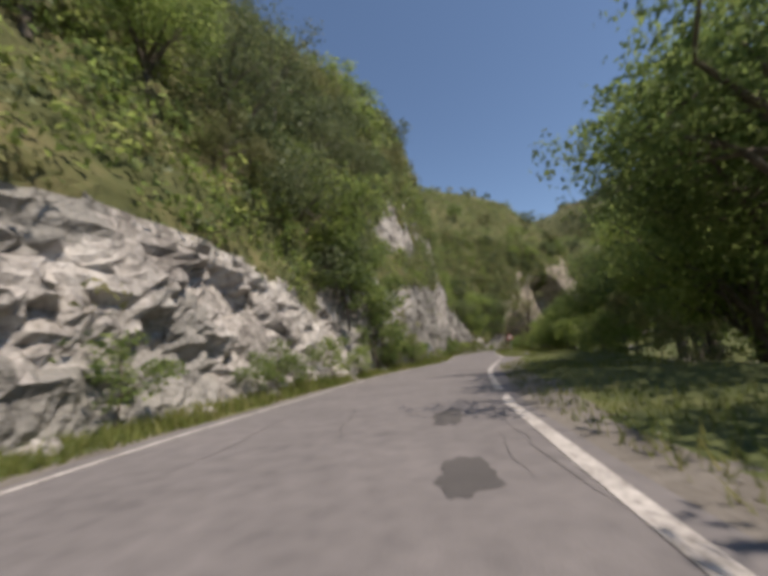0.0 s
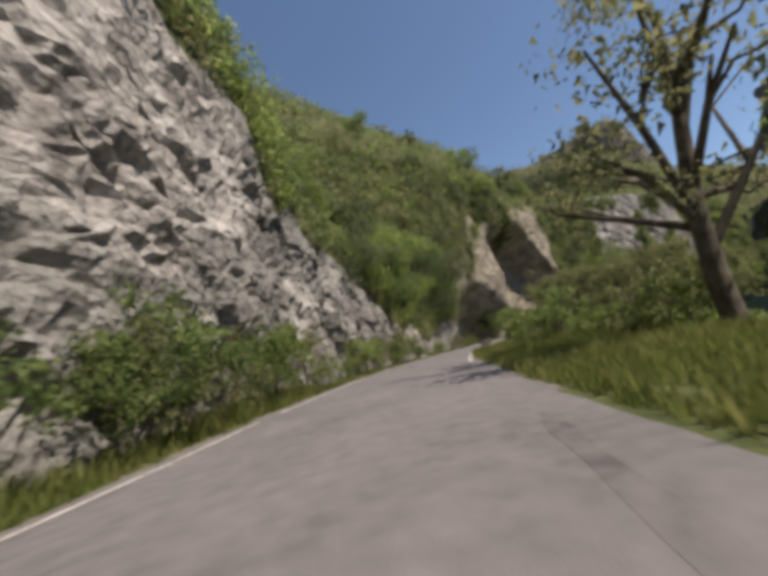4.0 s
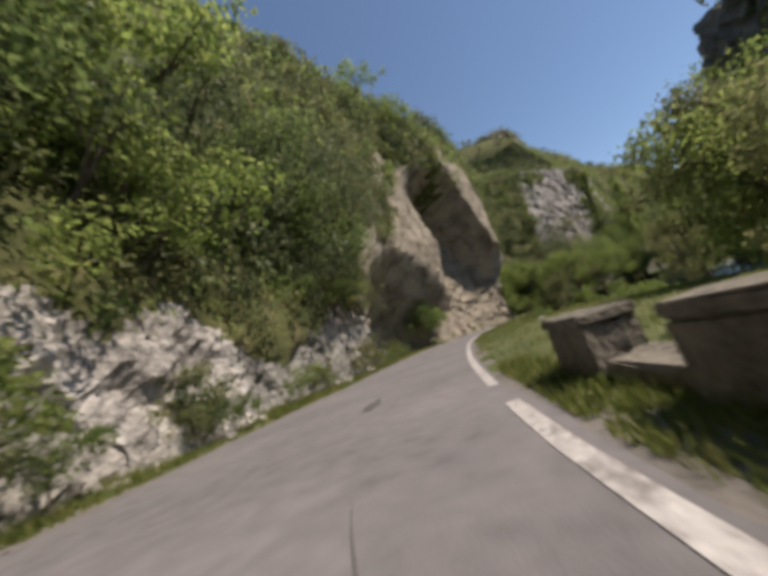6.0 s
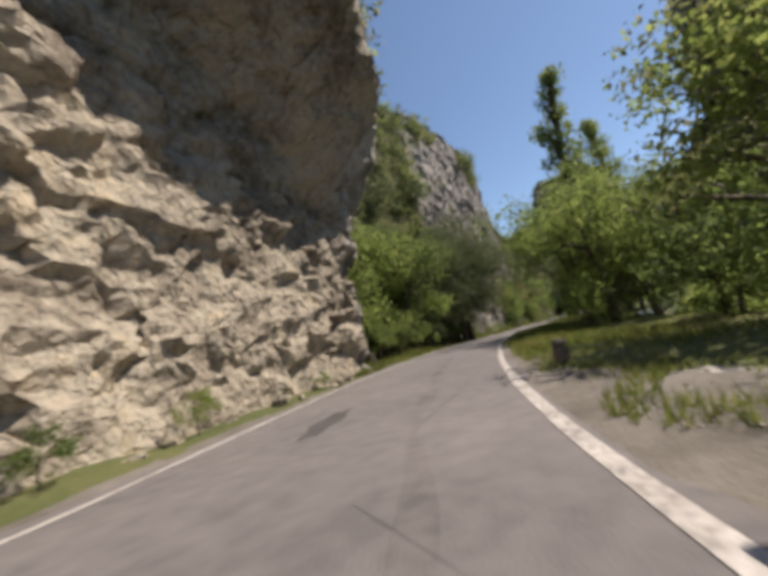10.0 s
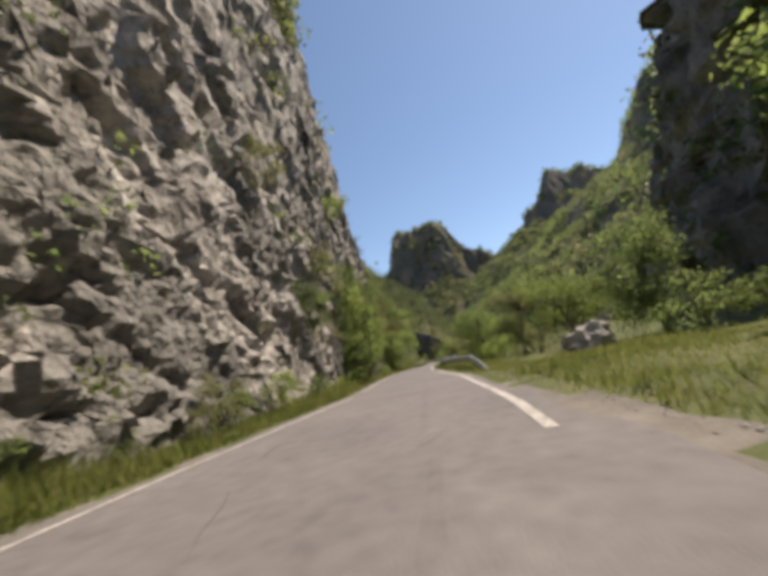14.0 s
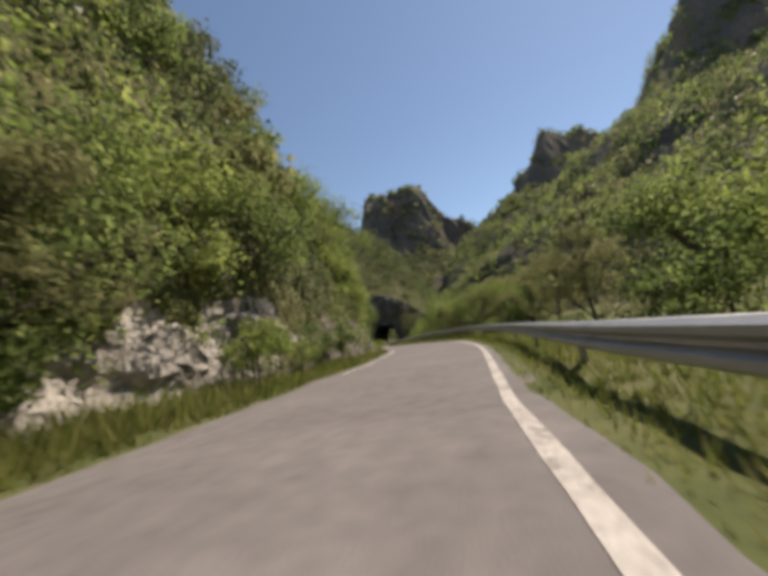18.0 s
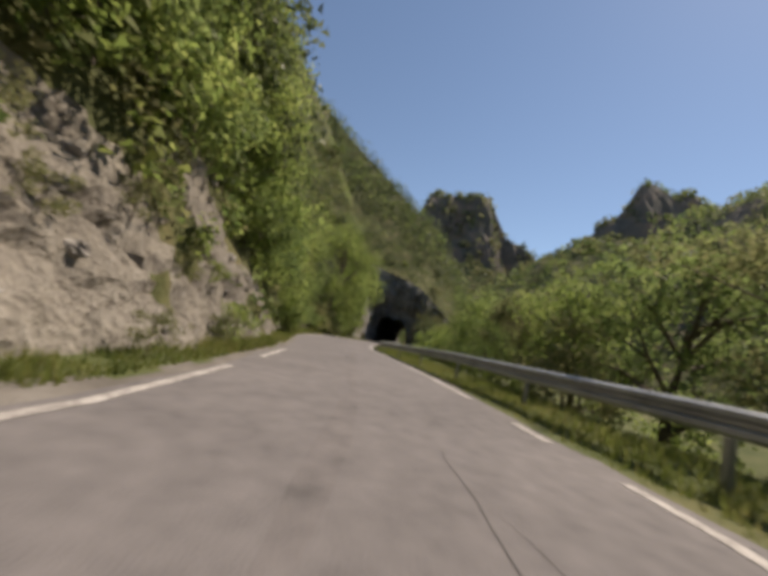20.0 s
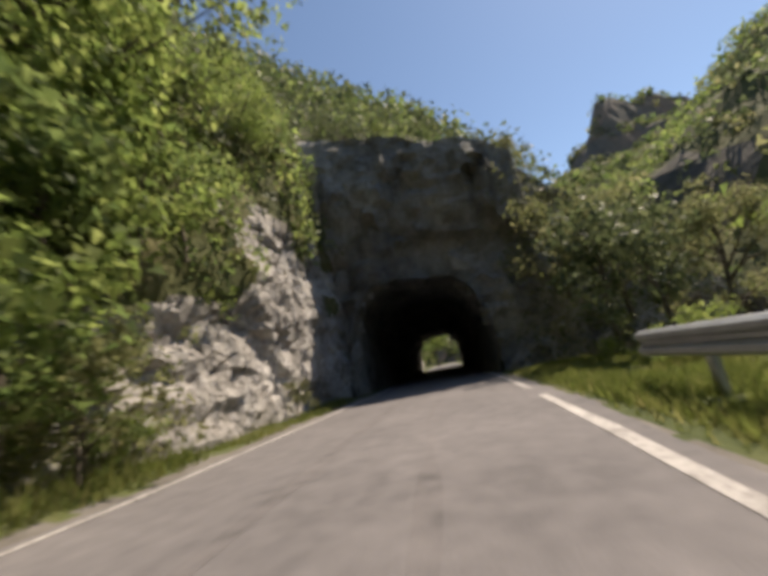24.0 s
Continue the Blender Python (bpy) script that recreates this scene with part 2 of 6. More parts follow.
# ---------------- materials ----------------
def material(name, ramp, scale=1.0, rough=0.9, bump=0.3, bump_scale=8.0, island=0.0, leaf=0.0, streak=0.0, fine=0.25, tint=None, metal=0.0, spec=0.3, chip=0.0, span=0.5):
    """ramp: colours from dark to light, spread by noise at two scales; leaf: share of light let through."""
    m = bpy.data.materials.new(name)
    m.use_nodes = True
    t = m.node_tree
    nd, lk = t.nodes, t.links
    b = nd["Principled BSDF"]
    geo = nd.new("ShaderNodeNewGeometry")
    n1 = nd.new("ShaderNodeTexNoise")
    n1.inputs["Scale"].default_value, n1.inputs["Detail"].default_value, n1.inputs["Roughness"].default_value = scale, 5, 0.62
    lk.new(geo.outputs["Position"], n1.inputs["Vector"])
    n2 = nd.new("ShaderNodeTexNoise")
    n2.inputs["Scale"].default_value, n2.inputs["Detail"].default_value = scale * 9, 4
    lk.new(geo.outputs["Position"], n2.inputs["Vector"])
    mix = nd.new("ShaderNodeMath")
    mix.operation = "MULTIPLY_ADD"
    lk.new(n2.outputs[0], mix.inputs[0])
    mix.inputs[1].default_value = fine
    sub = nd.new("ShaderNodeMath")
    sub.operation = "ADD"
    lk.new(n1.outputs[0], sub.inputs[0])
    sub.inputs[1].default_value = -fine / 2
    lk.new(sub.outputs[0], mix.inputs[2])
    fac = mix.outputs[0]
    if island:
        ra = nd.new("ShaderNodeMath")
        ra.operation = "MULTIPLY_ADD"
        lk.new(geo.outputs["Random Per Island"], ra.inputs[0])
        ra.inputs[1].default_value = island
        sh = nd.new("ShaderNodeMath")
        sh.operation = "ADD"
        lk.new(fac, sh.inputs[0])
        sh.inputs[1].default_value = -island / 2
        lk.new(sh.outputs[0], ra.inputs[2])
        fac = ra.outputs[0]
    if streak:
        mp = nd.new("ShaderNodeMapping")
        mp.inputs["Scale"].default_value = (1.3, 1.3, 0.12)
        lk.new(geo.outputs["Position"], mp.inputs[0])
        n3 = nd.new("ShaderNodeTexNoise")
        n3.inputs["Scale"].default_value, n3.inputs["Detail"].default_value = 1.0, 4
        lk.new(mp.outputs[0], n3.inputs["Vector"])
        st = nd.new("ShaderNodeMath")
        st.operation = "MULTIPLY_ADD"
        lk.new(n3.outputs[0], st.inputs[0])
        st.inputs[1].default_value = streak
        s2 = nd.new("ShaderNodeMath")
        s2.operation = "ADD"
        lk.new(fac, s2.inputs[0])
        s2.inputs[1].default_value = -streak / 2
        lk.new(s2.outputs[0], st.inputs[2])
        fac = st.outputs[0]
    cr = nd.new("ShaderNodeValToRGB")
    e = cr.color_ramp.elements
    for k, c in enumerate(ramp):
        pos = 0.5 + span * (k / max(1, len(ramp) - 1) - 0.5)
        el = e[k] if k < 2 else e.new(pos)
        el.position, el.color = pos, (*c, 1)
    lk.new(fac, cr.inputs[0])
    col = cr.outputs[0]
    if tint:
        inf = nd.new("ShaderNodeObjectInfo")
        hs = nd.new("ShaderNodeHueSaturation")
        mr = nd.new("ShaderNodeMapRange")
        mr.inputs[3].default_value, mr.inputs[4].default_value = 1 - tint, 1 + tint
        lk.new(inf.outputs["Random"], mr.inputs[0])
        lk.new(mr.outputs[0], hs.inputs["Value"])
        lk.new(col, hs.inputs["Color"])
        col = hs.outputs[0]
    lk.new(col, b.inputs["Base Color"])
    b.inputs["Roughness"].default_value, b.inputs["Metallic"].default_value = rough, metal
    b.inputs["Specular IOR Level"].default_value = spec
    if bump:
        nb = nd.new("ShaderNodeTexNoise")
        nb.inputs["Scale"].default_value, nb.inputs["Detail"].default_value = bump_scale, 6
        lk.new(geo.outputs["Position"], nb.inputs["Vector"])
        bp = nd.new("ShaderNodeBump")
        bp.inputs["Strength"].default_value, bp.inputs["Distance"].default_value = bump, (1.3 if chip else 0.6) / bump_scale
        height = nb.outputs[0]
        if chip:
            vo = nd.new("ShaderNodeTexVoronoi")
            vo.inputs["Scale"].default_value = chip
            wr = nd.new("ShaderNodeVectorMath")
            wr.operation = "MULTIPLY_ADD"
            lk.new(n2.outputs["Color"], wr.inputs[0])
            wr.inputs[1].default_value = (0.5, 0.5, 0.5)
            lk.new(geo.outputs["Position"], wr.inputs[2])
            lk.new(wr.outputs[0], vo.inputs["Vector"])
            sm = nd.new("ShaderNodeMath")
            sm.operation = "MULTIPLY_ADD"
            lk.new(vo.outputs["Color"], sm.inputs[0])
            sm.inputs[1].default_value = 0.9
            lk.new(height, sm.inputs[2])
            vs_ = nd.new("ShaderNodeTexVoronoi")
            vs_.inputs["Scale"].default_value = chip * 3.1
            lk.new(wr.outputs[0], vs_.inputs["Vector"])
            s3 = nd.new("ShaderNodeMath")
            s3.operation = "MULTIPLY_ADD"
            lk.new(vs_.outputs["Color"], s3.inputs[0])
            s3.inputs[1].default_value = 0.4
            lk.new(sm.outputs[0], s3.inputs[2])
            height = s3.outputs[0]
            ve = nd.new("ShaderNodeTexVoronoi")
            ve.feature = "DISTANCE_TO_EDGE"
            ve.inputs["Scale"].default_value = chip * 0.55
            lk.new(wr.outputs[0], ve.inputs["Vector"])
            cm = nd.new("ShaderNodeMapRange")
            cm.inputs[1].default_value, cm.inputs[2].default_value = 0.0, 0.035
            cm.inputs[3].default_value, cm.inputs[4].default_value = 0.6, 1.0
            lk.new(ve.outputs["Distance"], cm.inputs[0])
            cx = nd.new("ShaderNodeMix")
            cx.data_type, cx.blend_type = "RGBA", "MULTIPLY"
            cx.inputs["Factor"].default_value = 1.0
            lk.new(col, cx.inputs[6])
            lk.new(cm.outputs[0], cx.inputs[7])
            lk.new(cx.outputs[2], b.inputs["Base Color"])
        lk.new(height, bp.inputs["Height"])
        lk.new(bp.outputs[0], b.inputs["Normal"])
    if leaf:
        tr = nd.new("ShaderNodeBsdfTranslucent")
        lk.new(col, tr.inputs[0])
        ms = nd.new("ShaderNodeMixShader")
        ms.inputs[0].default_value = leaf
        lk.new(b.outputs[0], ms.inputs[1])
        lk.new(tr.outputs[0], ms.inputs[2])
        lk.new(ms.outputs[0], nd["Material Output"].inputs[0])
    return m


ASPHALT = material("asphalt", [(0.127, 0.118, 0.122), (0.153, 0.142, 0.146), (0.173, 0.16, 0.164), (0.198, 0.182, 0.186)], 0.5, 0.92, 0.45, 50, fine=0.8)
PATCH = material("asphalt_patch", [(0.068, 0.064, 0.066), (0.105, 0.098, 0.099)], 0.9, 0.9, 0.3, 60)
PAINT = material("road_paint", [(0.21, 0.194, 0.187), (0.43, 0.4, 0.387), (0.55, 0.52, 0.505)], 2.2, 0.75, 0.2, 50, fine=1.0, chip=11)
TRACK = material("worn_asphalt", [(0.09, 0.084, 0.087), (0.14, 0.129, 0.132), (0.168, 0.154, 0.157), (0.2, 0.184, 0.186)], 0.5, 0.92, 0.45, 50, fine=0.7)
ROCK_GREY = material("grey_limestone", [(0.17, 0.155, 0.145), (0.3, 0.278, 0.262), (0.42, 0.392, 0.372), (0.5, 0.47, 0.446)], 0.6, 0.92, 0.7, 5, streak=0.35, fine=0.5, chip=2.6, span=0.36)
ROCK_WARM = material("ochre_limestone", [(0.2, 0.168, 0.136), (0.33, 0.285, 0.232), (0.43, 0.382, 0.318), (0.48, 0.404, 0.305)], 0.45, 0.92, 1.0, 5, streak=0.3, fine=0.5, chip=2.6, span=0.34)
# darker limestone: lichen patches, and a dimmer tone for weakly lit rock
ROCK_DARK = material("dark_limestone", [(0.11, 0.105, 0.099), (0.235, 0.225, 0.212), (0.36, 0.342, 0.322)], 0.35, 0.95, 0.9, 4, streak=0.4, chip=2.6, span=0.4)
ROCK_FAR = material("red_limestone", [(0.06, 0.062, 0.05), (0.13, 0.112, 0.095), (0.24, 0.16, 0.115)], 0.05, 0.95, 0.5, 0.6, streak=0.3)
SCREE = material("scree", [(0.15, 0.132, 0.114), (0.25, 0.224, 0.196), (0.36, 0.328, 0.29)], 1.4, 0.96, 0.8, 9, fine=0.5, chip=6)
SOIL = material("slope_soil", [(0.04, 0.05, 0.02), (0.085, 0.09, 0.035), (0.16, 0.135, 0.07)], 0.6, 0.97, 0.5, 7)
PEBBLE = material("pale_pebble", [(0.24, 0.225, 0.205), (0.36, 0.34, 0.315)], 3.0, 0.95, 0.2, 40, island=0.5)
GRASS_GROUND = material("meadow_ground", [(0.05, 0.068, 0.022), (0.088, 0.102, 0.038), (0.145, 0.137, 0.064)], 0.5, 0.97, 0.5, 12)
GRAVEL = material("gravel", [(0.1, 0.089, 0.078), (0.16, 0.144, 0.13), (0.235, 0.215, 0.198)], 1.2, 0.95, 0.6, 25)
LEAF_BRIGHT = material("fresh_leaf", [(0.14, 0.198, 0.058), (0.245, 0.318, 0.088), (0.335, 0.38, 0.13)], 0.35, 0.6, 0, island=0.5, leaf=0.68, tint=0.15)
LEAF_MID = material("broad_leaf", [(0.098, 0.146, 0.05), (0.176, 0.238, 0.08), (0.265, 0.318, 0.115)], 0.35, 0.6, 0, island=0.5, leaf=0.68, tint=0.15)
LEAF_DARK = material("evergreen_leaf", [(0.072, 0.094, 0.048), (0.128, 0.16, 0.074), (0.2, 0.225, 0.112)], 0.4, 0.55, 0, island=0.5, leaf=0.45, tint=0.15)
LEAF_OLIVE = material("willow_leaf", [(0.125, 0.146, 0.062), (0.215, 0.226, 0.102), (0.3, 0.286, 0.15)], 0.4, 0.65, 0, island=0.5, leaf=0.64, tint=0.12)
LEAF_RUST = material("rusty_leaf", [(0.07, 0.045, 0.02), (0.15, 0.085, 0.03), (0.2, 0.13, 0.04)], 0.5, 0.65, 0, island=0.5, leaf=0.4)
FLOWER = material("yellow_bloom", [(0.2, 0.16, 0.01), (0.5, 0.4, 0.02)], 0.8, 0.6, 0, island=0.5, leaf=0.3)
GRASS = material("grass_blade", [(0.11, 0.145, 0.034), (0.19, 0.225, 0.06), (0.29, 0.275, 0.11)], 0.35, 0.7, 0, island=0.5, leaf=0.55)
BARK = material("bark", [(0.05, 0.042, 0.034), (0.12, 0.1, 0.08), (0.19, 0.165, 0.14)], 3.0, 0.95, 0.8, 18)
STEEL = material("galvanised_steel", [(0.24, 0.25, 0.26), (0.36, 0.37, 0.38), (0.45, 0.45, 0.45)], 1.5, 0.5, 0.1, 20, metal=0.6)
STONE = material("dressed_stone", [(0.11, 0.098, 0.084), (0.23, 0.205, 0.172), (0.33, 0.295, 0.25)], 1.6, 0.95, 0.8, 14, fine=0.6, chip=8)
WHITE = material("white_enamel", [(0.55, 0.55, 0.53), (0.75, 0.75, 0.73)], 2.5, 0.5, 0.05, 20)
RED = material("red_enamel", [(0.35, 0.03, 0.025), (0.5, 0.05, 0.04)], 2.5, 0.5, 0.05, 20)
GREEN_PAINT = material("green_paint", [(0.02, 0.09, 0.04), (0.04, 0.14, 0.06)], 2.5, 0.7, 0.1, 20)
WATER = material("river_water", [(0.03, 0.05, 0.05), (0.07, 0.1, 0.095), (0.55, 0.58, 0.58)], 0.5, 0.25, 0.5, 3, fine=0.9, spec=0.5)

# ---------------- ground, river, road ----------------
BANK = table("""
-60 3.5
0 3.6
20 5.5
40 6.5
60 4.2
72 2.4
84 6.5
98 6.5
104 3.2
112 2.8
120 4.5
140 6.5
152 9.5
170 9.5
177 5
190 3.0
230 4.8
250 4.2
290 4.0
300 3.4
400 4.0
""")


def bank(s):
    return np.interp(s, BANK[:, 0], BANK[:, 1])


def ground_height(s, l, p):
    b = bank(s)
    z = np.interp(l - b, [-1, 0.5, 5.5, 7, 13, 17, 30, 60], [-0.12, -0.3, -2.5, -2.9, -2.9, -2.0, 0.5, 2.0])
    z = z + np.where(l > b + 1, 0.35, 0.0) * soft_noise(p, 3.0, 3)
    return np.where(l < b, np.minimum(z, -0.1), z)


def spread(lo, hi, step, far):
    core = np.arange(lo, hi + step, step)
    out = np.cumsum(step * 1.35 ** np.arange(1, 26))
    out = out[out < far]
    return np.r_[(lo - out)[::-1], core, hi + out]


gx, gy = spread(-90, 330, 2.0, 3500), spread(-70, 230, 2.0, 3500)
gxy = np.stack(np.meshgrid(gx, gy, indexing="ij"), -1).reshape(-1, 2)
gs, gl = road_of(gxy)
gp = np.c_[gxy, np.zeros(len(gxy))]
gz = ground_height(gs, gl, gp)
gz = np.where(np.abs(gl) > 90, -3.0, gz)
gf = grid_faces(len(gx), len(gy))
mid_l, mid_s = gl[gf].mean(1), gs[gf].mean(1)
river_bed = (mid_l > bank(mid_s) + 6) & (mid_l < bank(mid_s) + 15)
ground = link_mesh("ground", np.c_[gxy, gz], gf, [GRASS_GROUND, GRAVEL], smooth=True, index=river_bed.astype(int))
tagged(ground, "grassy valley floor with a stony river bed", "ground", kind="structure")


def strip(name, s, lows, highs, n, height, mats, index=None, parent=None, smooth=True):
    """A sheet along the road between two lateral lines."""
    u = np.linspace(0, 1, n)[None]
    l = lows[:, None] * (1 - u) + highs[:, None] * u
    ss = np.repeat(s[:, None], n, 1)
    p = at_road(ss, l, 0.0).reshape(-1, 3)
    p[:, 2] = height(ss.ravel(), l.ravel(), p)
    f = grid_faces(len(s), n)
    idx = None if index is None else index(ss.ravel()[f].mean(1), l.ravel()[f].mean(1), p[f].mean(1))
    return link_mesh(name, p, f[:, ::-1], mats, parent=parent, smooth=smooth, index=idx)


def road_height(s, l, p):
    c = (left_line(s) + right_line(s)) / 2
    return 0.03 - 0.006 * np.abs(l - c) + 0.012 * soft_noise(p, 2.5, 9)


rs = np.arange(-45, 402, 0.6)
ragged = lambda s, k: 0.12 * soft_noise(np.c_[s, s * 0, s * 0 + k], 1.7, 4) + 0.06 * soft_noise(np.c_[s, s * 0, s * 0 + k], 0.6, 5)
layby = np.interp(rs, [18, 22, 27, 31, 44, 50, 60, 64, 148, 157, 163, 167], [0, 0.6, 0.5, 0, 0, 0.2, 0.2, 0, 0, 0.3, 0.25, 0])


def margin(s):
    """Asphalt beyond the right edge line."""
    return np.interp(s, [0, 12, 28, 50, 60, 105, 110, 122, 127, 147, 150, 170, 176, 280, 290], [0.35, 0.35, 0.2, 0.2, 0.22, 0.2, 0.16, 0.2, 0.2, 0.2, 0.22, 0.36, 0.28, 0.28, 0.35])


road = strip("road", rs, left_line(rs) - 0.3 + ragged(rs, 0), right_line(rs) + margin(rs) + 0.8 * ragged(rs, 7) + layby, 14, road_height, ASPHALT)
tagged(road, "narrow sun-bleached asphalt mountain road with worn patches", "road", kind="structure")


def line_strip(s0, s1, side, width):
    s = np.arange(s0, s1 + 0.01, 0.5)
    if len(s) < 2:
        return
    mid = (left_line(s) if side < 0 else right_line(s)) + 0.03 * soft_noise(np.c_[s, s * 0, s * 0 + side], 6, 8)
    w = width * (1 + 0.12 * soft_noise(np.c_[s, s * 0, s * 0], 0.8, 12)) / 2
    ob = strip("edge_line", s, mid - w, mid + w, 2, lambda a, b, p: road_height(a, b, p) + 0.006, PAINT, parent=road)
    ob["label"] = "worn white edge line"


gaps_right = [(7.2, 7.9), (23.6, 25.1), (26.0, 27.7), (36, 37), (44, 62.9), (77.8, 78.6), (88.8, 89.4), (104, 104.5), (158.7, 162.2), (184.6, 188.4), (240, 241.2), (242.6, 244.2), (277.3, 278.6), (291.5, 292.5)]
gaps_left = [(55.5, 56.6), (66, 66.8), (70.5, 96), (101.5, 102.4), (103.6, 104.3), (173.5, 176), (185, 186.5), (203.6, 205.0), (206, 207.2), (213, 222), (242, 244), (247, 263), (282, 284)]
for side, gaps, width in ((1, gaps_right, 0.145), (-1, gaps_left, 0.12)):
    at = -40.0
    for a, b in gaps + [(400, 400)]:
        line_strip(at, a, side, width)
        at = b

rng = np.random.default_rng(5)
for s0, l0, a, b in ((2.8, -0.08, 0.42, 0.22), (5.1, -0.27, 0.5, 0.22), (68, -2.6, 0.5, 0.25), (70, -1.2, 0.8, 0.12), (80, -1.4, 0.6, 0.1), (92, -1.5, 0.5, 0.15), (97, -1.9, 0.3, 0.12), (110.3, -0.8, 0.14, 0.06), (109.5, -2.3, 0.3, 0.1), (123, -2.0, 0.9, 0.16), (249, -0.6, 0.35, 0.12)):
    k = np.linspace(0, 2 * np.pi, 26)[:-1]
    r = 1 + 0.4 * soft_noise(np.c_[np.cos(k) * 1.6, np.sin(k) * 1.6, k * 0 + s0], 0.8, 21) + 0.25 * soft_noise(np.c_[np.cos(k) * 1.6, np.sin(k) * 1.6, k * 0 + s0], 0.3, 22)
    p = at_road(s0 + a * r * np.cos(k), l0 + b * r * np.sin(k), 0.0)
    s_, l_ = s0 + a * r * np.cos(k), l0 + b * r * np.sin(k)
    p[:, 2] = road_height(s_, l_, p) + 0.005
    ob = link_mesh("road_patch", p, [tuple(range(25))[::-1]], PATCH, parent=road)
    ob["label"] = "darker asphalt repair"


def seam(s0, s1, l0, l1, width, mat, name, label, salt):
    """A darker track or a crack that wanders along the road."""
    s = np.arange(s0, s1 + 0.01, 0.12 if width < 0.05 else 0.3)
    q = np.c_[s, s * 0, s * 0 + salt]
    mid = l0 + (l1 - l0) * (s - s0) / (s1 - s0) + (0.1 * soft_noise(q, 2.0, 14) + (0.05 * soft_noise(q, 0.35, 15) if width < 0.05 else 0))
    w = width * (0.55 + 0.45 * soft_noise(q, 0.9, 16)) * np.minimum(1, np.minimum(s - s0, s1 - s) / 0.8 + 0.05) / 2
    ob = strip(name, s, mid - w, mid + w, 2, lambda a, b, p: road_height(a, b, p) + (0.0035 if width < 0.05 else 0.002), mat, parent=road)
    ob["label"] = label


for k, (s0, s1, l0, l1, w) in enumerate(((24, 52, 0.08, 0.6, 0.3), (60, 72, -0.7, -0.5, 0.22), (82, 98, -1.5, -1.0, 0.25), (116, 134, -0.5, -1.0, 0.35), (155, 178, -0.2, 0.1, 0.22), (180, 206, -1.6, -1.2, 0.3), (230, 256, 0.2, -0.6, 0.3), (262, 296, -1.9, -1.4, 0.3), (268, 294, 0.0, -0.4, 0.2))):
    seam(s0, s1, l0, l1, w, TRACK, "tar_seam", "darker worn strip of asphalt", k)
for k in range(70):
    s0 = rng.uniform(-2, 294)
    l0 = rng.uniform(float(left_line(s0)) + 0.2, float(right_line(s0)) - 0.1)
    seam(s0, s0 + rng.uniform(0.8, 4.5), l0, np.clip(l0 + rng.normal(0, 0.5), -3.4, 0.8), rng.uniform(0.01, 0.024), PATCH, "road_crack", "dark crack in the asphalt", 40 + k)


def verge_height(s, l, p):
    edge = np.maximum(left_line(s) - 0.25 - l, l - right_line(s) - margin(s) + 0.04)
    edge = np.where(l > 0, edge - np.interp(s, rs, layby), edge)
    base = np.clip(0.012 + 0.06 * edge, -0.05, 0.1)
    edge = np.clip(edge, 0, None)
    return base + 0.07 * np.clip(edge, 0, 1) * soft_noise(p, 1.1, 31) + 0.03 * np.clip(edge * 2, 0, 1) * soft_noise(p, 0.35, 32)


vs = np.r_[np.arange(-45, -6, 0.8), np.arange(-6, 300, 0.22), np.arange(300, 402, 0.8)]


def verge_kind(s, l, p):
    near = np.where(l > 0, l - right_line(s) - margin(s), left_line(s) - 0.3 - l)
    n = soft_noise(p, 1.2, 40) + 0.6 * soft_noise(p, 0.4, 41)
    wide = np.interp(s, [0, 20, 27, 32, 40, 66, 105, 112, 118, 124, 128, 148, 150, 156, 163, 168], [0.4, 0.9, 0.9, 0.1, 0.1, 0.12, 0.25, 2.0, 2.4, 0.7, 0.08, 0.08, 0.5, 0.75, 0.6, -0.05])
    return np.where(near < np.where(l > 0, wide, np.interp(s, [22, 28, 46, 52], [0.15, -0.1, -0.1, 0.15])) + 0.2 * n, 1, 0)


vr = strip("verge_1", vs, right_line(vs) - 0.1, np.maximum(bank(vs), right_line(vs) + 2.0) + 0.6, 26, verge_height, [GRASS_GROUND, GRAVEL], index=verge_kind)
tagged(vr, "grassy roadside verge with a gravel margin", "verge", kind="structure")
vl = strip("verge_2", vs, rock_side(vs, 0.0) - 0.9, left_line(vs) + 0.1, 16, verge_height, [GRASS_GROUND, GRAVEL], index=verge_kind)
tagged(vl, "narrow grassy verge along the foot of the rock", "verge", kind="structure")

ws = np.arange(-45, 300, 1.0)
river = strip("river", ws, bank(ws) + 6.6, bank(ws) + 13.4, 22, lambda s, l, p: -2.45 + 0.12 * soft_noise(p * (1, 1, 1), 1.6, 51) + 0.05 * soft_noise(p, 0.6, 52), WATER)
tagged(river, "fast shallow mountain river with white riffles", "river", kind="structure")

# ---------------- the rock side of the gorge ----------------
EXPOSED = table("""
-40 4
0 4.2
8 4.6
14 3
20 7
26 14
40 17
48 13
58 11
62 7.5
69 8.5
76 6
80 3.2
90 3
96 6
99 13
104 16
112 20
118 23
128 23
133 14
137 3
150 4
156 12
161 34
186 34
190 34
193 30
196 15
199 8
203 8
205.5 7
208 2.4
212 1.6
228 2.6
236 4.4
245 3.8
249 2.4
252 1.3
256 1.1
258 0.8
262 0.3
283 0.3
286 2
290 4
294 6
299 7
345 8
""")


